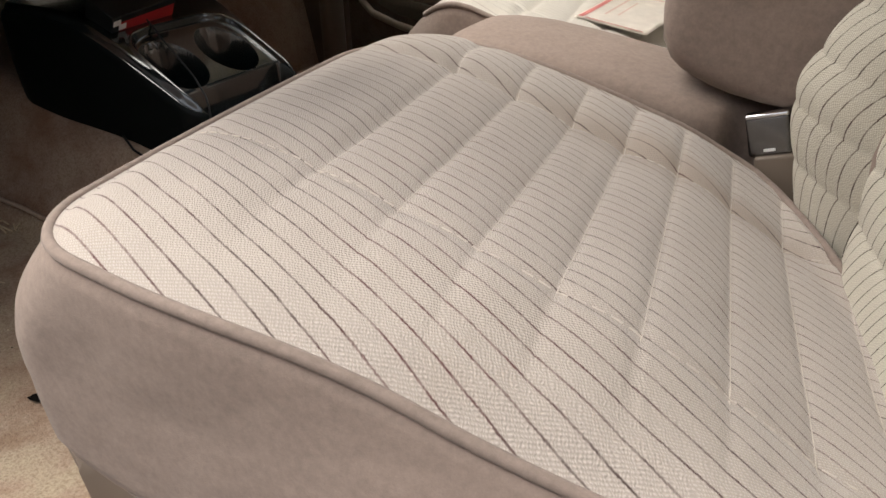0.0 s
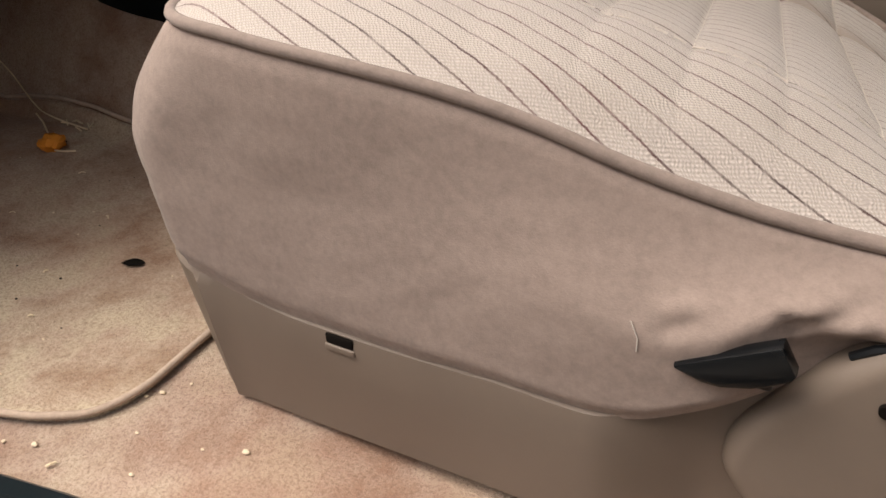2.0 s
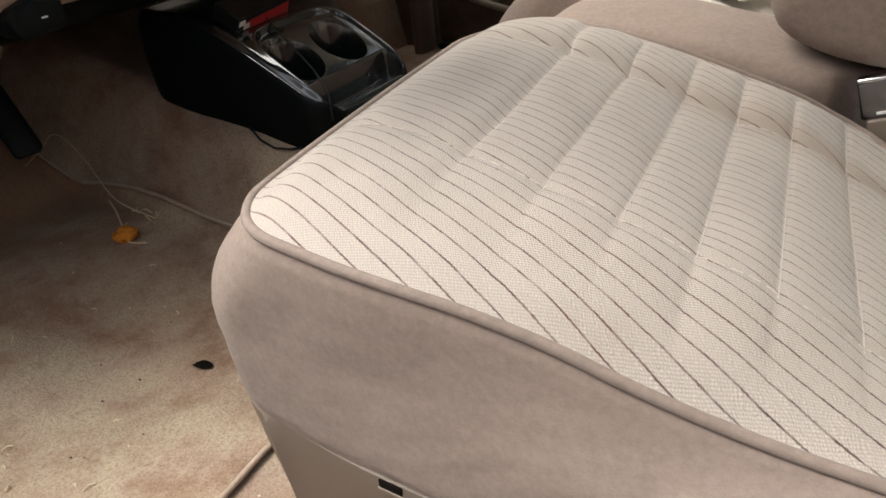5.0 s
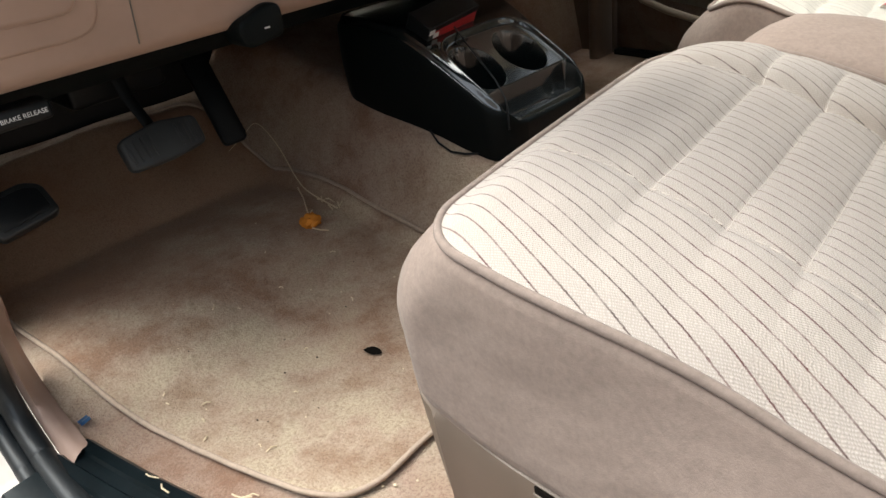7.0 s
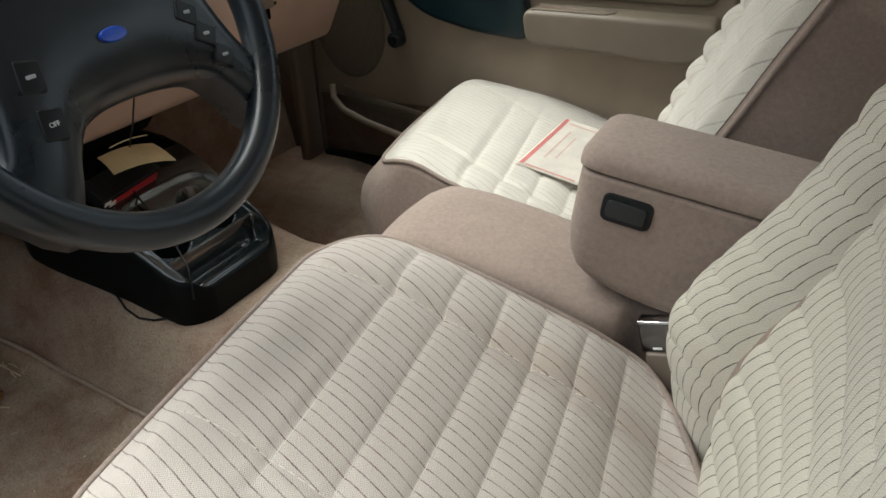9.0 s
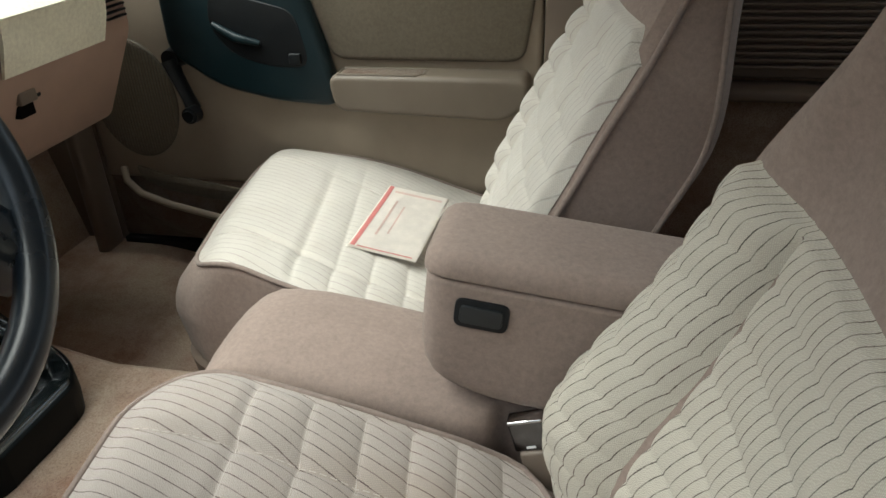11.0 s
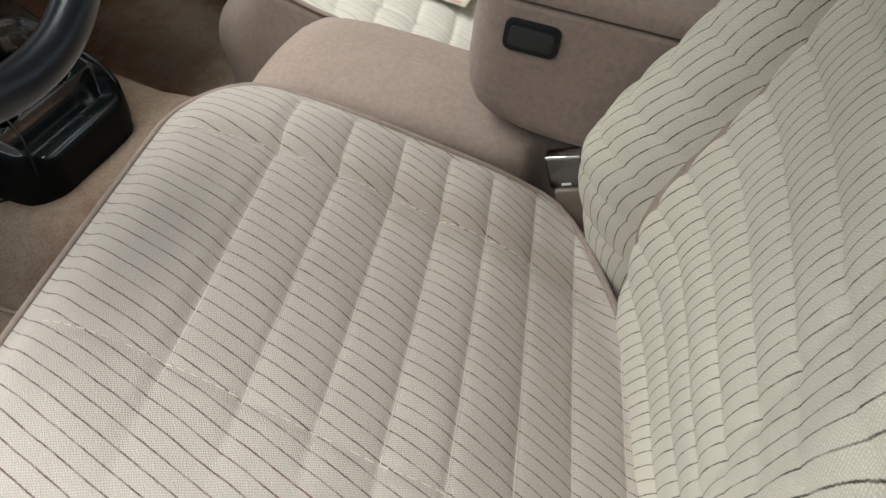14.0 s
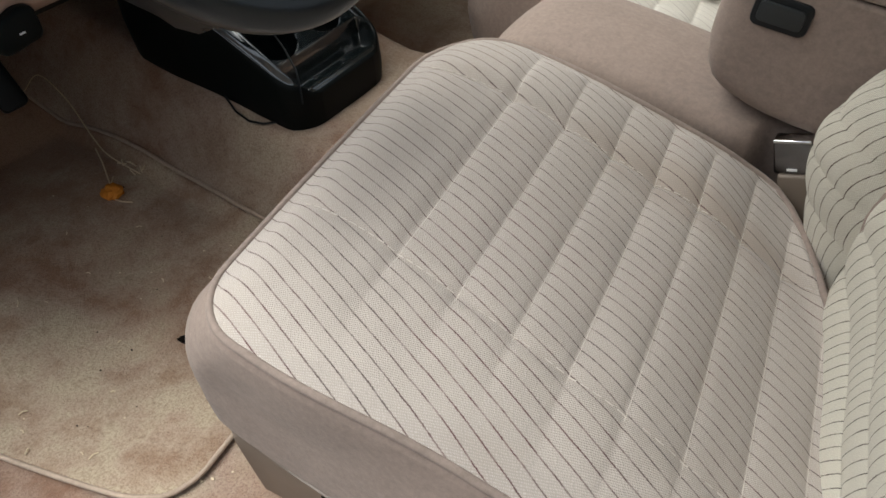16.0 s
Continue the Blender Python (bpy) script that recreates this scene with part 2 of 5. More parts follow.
def thing(name, at, label, category, group="", kind=""):
    ob = new(name)
    ob.location = at
    ob.empty_display_size = 0.05
    HOME[ob] = Vector(at)
    return tagged(ob, label, category, group, kind)


def mesh_of(name, bm, mat, sharp=38):
    bmesh.ops.recalc_face_normals(bm, faces=bm.faces)
    me = bpy.data.meshes.new(name)
    for f in bm.faces:
        f.smooth = True
    bm.to_mesh(me)
    bm.free()
    me.set_sharp_from_angle(angle=radians(sharp))
    me.materials.append(mat)
    return me


def part(name, bm, mat, parent, label="", sharp=38):
    home = HOME[parent]
    bmesh.ops.transform(bm, matrix=Matrix.Translation(-home) @ PLACED, verts=bm.verts)
    ob = new(name, mesh_of(name, bm, mat, sharp))
    ob.parent = parent
    HOME[ob] = home
    return tagged(ob, label)


def solo(name, bm, mat, label, category, group="", kind="", sharp=38):
    c = sum((v.co for v in bm.verts), Vector()) / len(bm.verts)
    c.z = min(v.co.z for v in bm.verts)
    bmesh.ops.translate(bm, verts=bm.verts, vec=-c)
    ob = new(name, mesh_of(name, bm, mat, sharp))
    ob.location = c
    HOME[ob] = c
    return tagged(ob, label, category, group, kind)


def box(x0, x1, y0, y1, z0, z1, r=0.0, seg=3, bm=None, m=None):
    bm = bm or bmesh.new()
    made = bmesh.ops.create_cube(bm, size=1.0)["verts"]
    for v in made:
        v.co = Vector((x0 + (v.co.x + 0.5) * (x1 - x0), y0 + (v.co.y + 0.5) * (y1 - y0), z0 + (v.co.z + 0.5) * (z1 - z0)))
    if r:
        edges = list({e for v in made for e in v.link_edges})
        out = bmesh.ops.bevel(bm, geom=edges, offset=r, segments=seg, profile=0.5, affect="EDGES")
        made = list({v for f in out["faces"] for v in f.verts} | {v for v in made if v.is_valid})
    if m is not None:
        bmesh.ops.transform(bm, matrix=m, verts=made)
    return bm


def loft(rings, closed=True, caps=True, bm=None):
    bm = bm or bmesh.new()
    rows = [[bm.verts.new(p) for p in ring] for ring in rings]
    for a, b in zip(rows, rows[1:]):
        n = len(a)
        for i in range(n if closed else n - 1):
            bm.faces.new((a[i], a[(i + 1) % n], b[(i + 1) % n], b[i]))
    if caps and closed:
        bm.faces.new(rows[0][::-1])
        bm.faces.new(rows[-1])
    return bm


def tube(pts, r, n=10, closed=False, bm=None, flat=1.0):
    """A round (or flattened) bar along a line of points; r: one radius or one a point."""
    pts = [Vector(p) for p in pts]
    rings, side = [], None
    for i, p in enumerate(pts):
        a = pts[i - 1] if (i or closed) else p
        b = pts[(i + 1) % len(pts)] if (i < len(pts) - 1 or closed) else p
        d = (b - a).normalized()
        if side is None:
            side = d.cross(Vector((0, 0, 1)))
            if side.length < 0.1:
                side = d.cross(Vector((0, 1, 0)))
        side = (side - d * side.dot(d)).normalized()
        up = d.cross(side)
        k = r[i] if isinstance(r, (list, tuple)) else r
        rings.append([p + side * k * math.cos(2 * math.pi * j / n) + up * k * flat * math.sin(2 * math.pi * j / n) for j in range(n)])
    if closed:
        rings.append(rings[0])
        bm = bm or bmesh.new()
        rows = [[bm.verts.new(q) for q in ring] for ring in rings[:-1]]
        rows.append(rows[0])
        for a, b in zip(rows, rows[1:]):
            for i in range(n):
                bm.faces.new((a[i], a[(i + 1) % n], b[(i + 1) % n], b[i]))
        return bm
    return loft(rings, True, True, bm)


def sheet(f, us, vs, uv=None, bm=None, thick=0.0):
    """A surface over a grid; f(u, v) gives the place, uv(u, v) its cloth coordinates."""
    bm = bm or bmesh.new()
    lay = bm.loops.layers.uv.new("cloth") if uv else None
    rows = [[bm.verts.new(f(u, v)) for v in vs] for u in us]
    for i in range(len(us) - 1):
        for j in range(len(vs) - 1):
            face = bm.faces.new((rows[i][j], rows[i + 1][j], rows[i + 1][j + 1], rows[i][j + 1]))
            if lay:
                for loop, (a, b) in zip(face.loops, ((i, j), (i + 1, j), (i + 1, j + 1), (i, j + 1))):
                    loop[lay].uv = uv(us[a], vs[b])
    return bm


def prism(outline, y0, y1, r=0.0, seg=3, plane="xz"):
    """An outline, in x and z (or x and y), given thickness and rounded rims."""
    put = (lambda a, b, d: (a, d, b)) if plane == "xz" else (lambda a, b, d: (a, b, d))
    n = len(outline)
    area = sum(outline[k - 1][0] * outline[k][1] - outline[k][0] * outline[k - 1][1] for k in range(n))
    turn = 1 if area > 0 else -1
    inward = []
    for k in range(n):
        (xa, ya), (xb, yb) = outline[k - 1], outline[(k + 1) % n]
        d = math.hypot(xb - xa, yb - ya) or 1.0
        inward.append((-(yb - ya) / d * turn, (xb - xa) / d * turn))
    rims = [(r * (1 - math.sin(radians(a))), r * (1 - math.cos(radians(a)))) for a in steps(0, 90, seg)] if r else [(0.0, 0.0)]
    s = 1 if y1 > y0 else -1
    levels = [(e, y0 + s * d) for e, d in rims] + [(e, y1 - s * d) for e, d in rims[::-1]]
    return loft([[put(x + nx * e, y + ny * e, d) for (x, y), (nx, ny) in zip(outline, inward)] for e, d in levels])


def rounded(pts, r, steps=5):
    """An outline with its corners rounded."""
    out, n = [], len(pts)
    for i in range(n):
        p, a, b = Vector(pts[i]), Vector(pts[i - 1]), Vector(pts[(i + 1) % n])
        k = min(r, (a - p).length * 0.45, (b - p).length * 0.45)
        s, e = p + (a - p).normalized() * k, p + (b - p).normalized() * k
        for j in range(steps + 1):
            t = j / steps
            q = s * (1 - t) ** 2 + p * 2 * t * (1 - t) + e * t * t
            out.append((q.x, q.y))
    return out


def steps(a, b, n):
    return [a + (b - a) * i / n for i in range(n + 1)]


# ---- the shell of the cab ----
def floor_height(x, y):
    """Carpeted floor pan with the transmission hump and the toe board."""
    hump = 0.135 + 0.24 * max(0.0, -0.72 - x)
    side = smooth(0.585, 0.70, y) * (1 - smooth(1.0, 1.10, y))
    toe = max(0.0, -1.20 - x)
    base = toe * 0.75 + 0.035 * smooth(-0.75, -1.0, x)
    return max(base, base * (1 - side) + max(base, hump) * side) + 0.004 * noise.noise((x * 9, y * 9, 0))


bm = sheet(lambda u, v: (u, v, floor_height(u, v)), steps(-1.40, 1.1, 125), steps(0.07, 1.60, 102))
solo("floor", bm, CARPET, "worn brown cut-pile carpet over the floor pan", "floor", kind="structure")

ground = box(-60, 60, -60, 60, -0.62, -0.55)
solo("ground", ground, GROUND, "grey gravel yard beside the open truck", "ground", kind="structure")



# ---- seats ----
# Two cushions share one pattern: its crown, rims and seams, along the cushion; the driver's is set askew more than the other.
PATTERNS = {
    "driver": dict(
        crown=curve([-0.452, -0.41, -0.37, -0.32, -0.26, -0.19, -0.137, -0.087, -0.041, 0.0, 0.06, 0.11], [0.303, 0.318, 0.319, 0.312, 0.298, 0.278, 0.262, 0.249, 0.226, 0.202, 0.175, 0.16]),
        rim_out=curve([-0.45, -0.42, -0.34, -0.30, -0.25, -0.19, -0.16, -0.12, -0.09, -0.06, -0.03, 0.06], [0.300, 0.301, 0.292, 0.286, 0.2765, 0.2595, 0.2485, 0.2365, 0.2295, 0.2245, 0.221, 0.206]),
        rim_in=curve([-0.45, -0.40, -0.293, -0.236, -0.183, -0.133, -0.082, -0.032, 0.02, 0.06], [0.304, 0.310, 0.308, 0.296, 0.281, 0.264, 0.245, 0.219, 0.196, 0.182]),
        rim_front=curve([0.31, 0.40, 0.55, 0.70, 0.80], [0.302, 0.305, 0.308, 0.308, 0.306]),
        outer=curve([-0.45, -0.34, -0.19, -0.08, 0.02, 0.11], [0.294, 0.294, 0.314, 0.327, 0.334, 0.337]),
        inner=curve([-0.45, -0.35, -0.29, -0.236, -0.183, -0.133, -0.082, -0.032, 0.12], [0.812, 0.811, 0.805, 0.805, 0.807, 0.811, 0.816, 0.823, 0.823]),
        ribs=[-0.307, -0.244, -0.187, -0.136, -0.086, -0.036, 0.012, 0.062, 0.112],
        round_out=0.058, round_in=0.095, skew=(0.030, -0.144, 0.31), tilt=-0.07, seam_out=(0.440, -0.02), seam_in=(0.706, 0.008)),
    "passenger": dict(
        crown=curve([-0.452, -0.40, -0.36, -0.31, -0.26, -0.17, -0.115, -0.066, -0.02, 0.06, 0.11], [0.306, 0.325, 0.324, 0.315, 0.303, 0.281, 0.264, 0.243, 0.217, 0.185, 0.17]),
        rim_out=curve([-0.45, -0.40, -0.34, -0.23, -0.146, -0.092, -0.046, 0.0, 0.06], [0.300, 0.306, 0.304, 0.294, 0.276, 0.260, 0.245, 0.232, 0.215]),
        rim_in=curve([-0.45, -0.39, -0.30, -0.20, -0.09, -0.02, 0.06], [0.312, 0.330, 0.312, 0.288, 0.256, 0.214, 0.180]),
        rim_front=curve([0.31, 0.40, 0.55, 0.70, 0.80], [0.284, 0.288, 0.296, 0.304, 0.318]),
        outer=curve([-0.45, 0.0, 0.11], [0.272, 0.285, 0.29]),
        inner=curve([-0.45, -0.40, -0.25, -0.09, 0.12], [0.768, 0.768, 0.785, 0.803, 0.803]),
        ribs=[-0.274, -0.218, -0.164, -0.110, -0.056, -0.002, 0.052, 0.106],
        round_out=0.09, round_in=0.085, skew=(0.023, 0.167, 0.735), tilt=0.0, seam_out=(0.370, 0.07), seam_in=(0.668, 0.05)),
}
CUT = PATTERNS["driver"]
FRONT, REAR_END = -0.449, 0.10
PUFF, BACK_PUFF = 0.0044, 0.0046


def skewed(x, y):
    """Where a place of the pattern lies along the cab."""
    a, b, c = CUT["skew"]
    return x + a + b * (y - c)


def edge_out(x):
    r = CUT["round_out"]
    c = FRONT + r
    y = CUT["outer"](max(x, c))
    return y if x > c else y + r - math.sqrt(max(0.0, r * r - (c - x) ** 2))


def edge_in(x):
    r = CUT["round_in"]
    c = FRONT + r
    y = CUT["inner"](max(x, c)) - 0.13 * (max(0.0, x + 0.03) / 0.09) ** 2
    return y if x > c else y - r + math.sqrt(max(0.0, r * r - (c - x) ** 2))


def puff(x, marks, deep):
    """Height of a stuffed roll between two seams."""
    for a, b in zip(marks, marks[1:]):
        if a <= x < b:
            f = (x - a) / (b - a)
            return deep * (1 - abs(2 * f - 1) ** 2.2) ** 0.7
    return deep * 0.9


def seam_out(x):
    a, b = CUT["seam_out"]
    return a + b * smooth(-0.40, -0.10, x)


def seam_in(x):
    a, b = CUT["seam_in"]
    return a + b * smooth(-0.40, -0.15, x)


def cushion_top(x, y):
    yo, yi = edge_out(x), edge_in(x)
    z = CUT["crown"](x) + CUT["tilt"] * (y - 0.565) * smooth(-0.32, -0.15, x)
    w = max(0.0, 1 - (y - yo) / 0.11) ** 2
    z += (CUT["rim_out"](x) - z) * w
    w = max(0.0, 1 - (yi - y) / 0.09) ** 2
    z += (CUT["rim_in"](x) - z) * w
    w = max(0.0, 1 - (x - FRONT) / 0.05) ** 2
    z += (CUT["rim_front"](y) - z) * w * 0.8
    if WING < 1:
        z -= 0.012 * smooth(-0.34, -0.449, x) * smooth(0.58, 0.76, y)
    inside = smooth(0, 0.025, y - yo) * smooth(0, 0.02, yi - y) * smooth(0, 0.03, x - FRONT)
    first = CUT["ribs"][0]
    rib = puff(x, CUT["ribs"], PUFF) if x > first else PUFF * (1 - math.exp(-((x - first) / 0.011) ** 2))
    fade = 0.10 + 0.90 * smooth(0.31, 0.53, y)
    rib = PUFF * (1 - fade) + rib * fade
    for seam, wide, deep in ((seam_out(x), 0.007, 0.0022), (seam_in(x), 0.009, 0.0058)):
        rib -= deep * math.exp(-((y - seam) / wide) ** 2) * smooth(-0.445, -0.40, x)
    roll = max(0.0, (y - seam_in(x)) / max(0.02, yi - seam_in(x)))
    rib += 0.0072 * math.sin(math.pi * min(1.0, roll) ** 0.8) * smooth(-0.43, -0.33, x) * (1 - 0.7 * smooth(-0.10, 0.0, x))
    z += inside * rib
    return z + 0.0016 * noise.noise((x * 22, y * 22, 3.0)) * inside


def perimeter(out=0.0, rear=REAR_END):
    """The cushion's outline in plan, from its outer rear corner round the nose to the inner rear."""
    ro, ri = CUT["round_out"], CUT["round_in"]
    yo, yi = CUT["outer"](FRONT + ro), CUT["inner"](FRONT + ri)
    pts = [(x, edge_out(x), 0.0, -1.0) for x in steps(rear, FRONT + ro, 96)]
    for a in steps(0, 90, 12)[1:]:
        c, s = math.cos(radians(a)), math.sin(radians(a))
        pts.append((FRONT + ro - ro * s, yo + ro - ro * c, -s, -c))
    pts += [(FRONT, y, -1.0, 0.0) for y in steps(yo + ro, yi - ri, 22)[1:]]
    for a in steps(0, 90, 10)[1:]:
        c, s = math.cos(radians(a)), math.sin(radians(a))
        pts.append((FRONT + ri - ri * c, yi - ri + ri * s, -c, s))
    pts += [(x, edge_in(x), 0.0, 1.0) for x in steps(FRONT + ri, rear, 24)[1:]]
    return [(x + nx * out, y + ny * out, nx, ny) for x, y, nx, ny in pts]


def rim_height(x, y):
    x = max(x, FRONT)
    return cushion_top(x, min(max(y, edge_out(x)), edge_in(x)))


LEAN_BACK = radians(19)
FOOT = Vector((0.012, 0.572, 0.19))
PANEL_TOP = 0.415
BACK_RIBS = [-0.06 + 0.0475 * i for i in range(14)]


def thick(h):
    """How deep the backrest is behind its front, thinner towards the headrest."""
    return 0.155 - 0.085 * smooth(0.40, 0.66, h)


LOW = curve([0.345, 0.355, 0.375, 0.42, 0.465, 0.52, 0.60, 0.69, 0.745, 0.79, 0.82, 0.838, 0.848], [-0.115, -0.100, -0.093, -0.091, -0.087, -0.074, -0.060, -0.032, 0.012, 0.054, 0.064, 0.048, 0.0])
HIGH = curve([0.345, 0.355, 0.375, 0.42, 0.50, 0.60, 0.70, 0.747, 0.79, 0.815, 0.838, 0.848], [-0.055, -0.026, -0.008, -0.006, -0.012, -0.016, -0.012, -0.002, 0.020, 0.024, 0.010, -0.030])
MID_Y, HALF_Y = 0.5965, 0.2515


def half_width(h):
    if WING < 1:
        return HALF_Y - 0.012 * smooth(0.30, 0.42, h) - 0.09 * smooth(0.46, 0.74, h)
    return HALF_Y - 0.012 * smooth(0.30, 0.42, h) - 0.112 * smooth(0.40, 0.58, h)


WING, SEAM_IN = 1.0, 0.53


def back_front(h, s):
    """How far the front of the backrest stands out, at height h and side s (-1 outer, 1 inner)."""
    if WING < 1:
        n = 0.034 - 0.040 * abs(s) ** 2.1 - 0.02 * smooth(0.5, 1.0, s) - 0.012 * smooth(0.955, 1.0, abs(s))
        n += 0.008 * smooth(-0.10, 0.2, s) * (math.exp(-((h - 0.34) / 0.16) ** 2) - 0.5 * smooth(0.16, 0.02, h)) + 0.008 * smooth(0.25, 0.42, h) - 0.020 * smooth(0.18, 0.02, h)
        return n + 0.010 * math.exp(-((h - 0.22) / 0.13) ** 2) - 0.02 * smooth(0.10, -0.05, h)
    y, k = MID_Y + s * HALF_Y, smooth(0.0, 0.38, h)
    n = LOW(y) * (1 - k) + HIGH(y) * k
    n -= 0.066 * smooth(0.11, -0.05, h) * smooth(0.3, 0.7, s)
    n += 0.012 * math.exp(-((h - 0.14) / 0.09) ** 2)
    return n + 0.015 * smooth(0.42, 0.60, h)


def back_place(h, s, n):
    c, d = math.cos(LEAN_BACK), math.sin(LEAN_BACK)
    p = FOOT + Vector((d, 0, c)) * h + Vector((-c, 0, d)) * n
    p.y = MID_Y + s * half_width(h)
    return p


def back_panel(h, s):
    top = PANEL_TOP + 0.012 * abs(s) ** 2 - 0.03 * smooth(0.88, 1.0, abs(s))
    h = h * top / PANEL_TOP if h > 0 else h
    n = back_front(h, s) + 0.0105
    wide = smooth(0.0, 0.03, top - h) * smooth(0, 0.05 if WING else 0.16, 1 - abs(s))
    r = puff(h, BACK_RIBS, BACK_PUFF * (1 - 0.55 * smooth(-0.45, -0.70, s) if WING else 0.22 + 0.78 * smooth(SEAM_IN - 0.03, SEAM_IN + 0.08, s)))
    if WING:
        r += 0.016 * smooth(SEAM_IN, SEAM_IN + 0.12, s) * (1 - smooth(0.72, 0.90, s))
    r -= ((0.019 if s > 0 else 0.003) if WING else 0.009) * math.exp(-((abs(s) - (SEAM_IN if s > 0 else 0.60)) / (0.032 if WING else 0.05)) ** 2)
    n += wide * r - 0.011 * (1 - smooth(0, 0.012, top - h)) - 0.008 * smooth(0.93, 0.985, abs(s))
    return back_place(h, s, n)


def wrapped(h0, h1, rows, grow, name, mat, parent, label=""):
    """The plain shell of the backrest between two heights."""
    rings = []
    for h in steps(h0, h1, rows):
        ring = []
        cap = 1 - 0.6 * smooth(0.66, 0.72, h)
        for s in steps(-1, 1, 36):
            s2 = math.copysign(1 - (1 - abs(s)) ** 1.4, s) if abs(s) > 0.0 else 0.0
            ring.append(back_place(h, s2, (back_front(h, s2) + grow) * cap))
        for s in steps(1, -1, 20):
            edge = 0.03 * abs(s) ** 6
            ring.append(back_place(h, s * 0.985, (-thick(h) + edge) * cap))
        rings.append(ring)
    return part(name, loft(rings), mat, parent, label)


# pulled folds in the skirt above the lever: from, to, width, height
FOLDS = (((-0.092, 0.186), (-0.080, 0.189), 0.006, 0.004), ((-0.095, 0.172), (-0.084, 0.181), 0.004, -0.003),
         ((-0.062, 0.173), (-0.041, 0.189), 0.005, -0.004), ((-0.042, 0.171), (-0.044, 0.190), 0.004, -0.004),
         ((-0.041, 0.183), (0.004, 0.217), 0.0045, -0.005), ((-0.040, 0.195), (0.0, 0.226), 0.006, 0.004),
         ((-0.011, 0.193), (0.015, 0.222), 0.004, -0.004), ((-0.022, 0.186), (0.010, 0.208), 0.004, 0.003))


def fold(x, z, a, b, width, height):
    """A ridge or groove along a short line on the side of the cushion."""
    dx, dz = b[0] - a[0], b[1] - a[1]
    t = min(1.0, max(0.0, ((x - a[0]) * dx + (z - a[1]) * dz) / (dx * dx + dz * dz)))
    d = math.hypot(x - a[0] - t * dx, z - a[1] - t * dz)
    return height * math.exp(-((d / width) ** 2))


SIDE = []


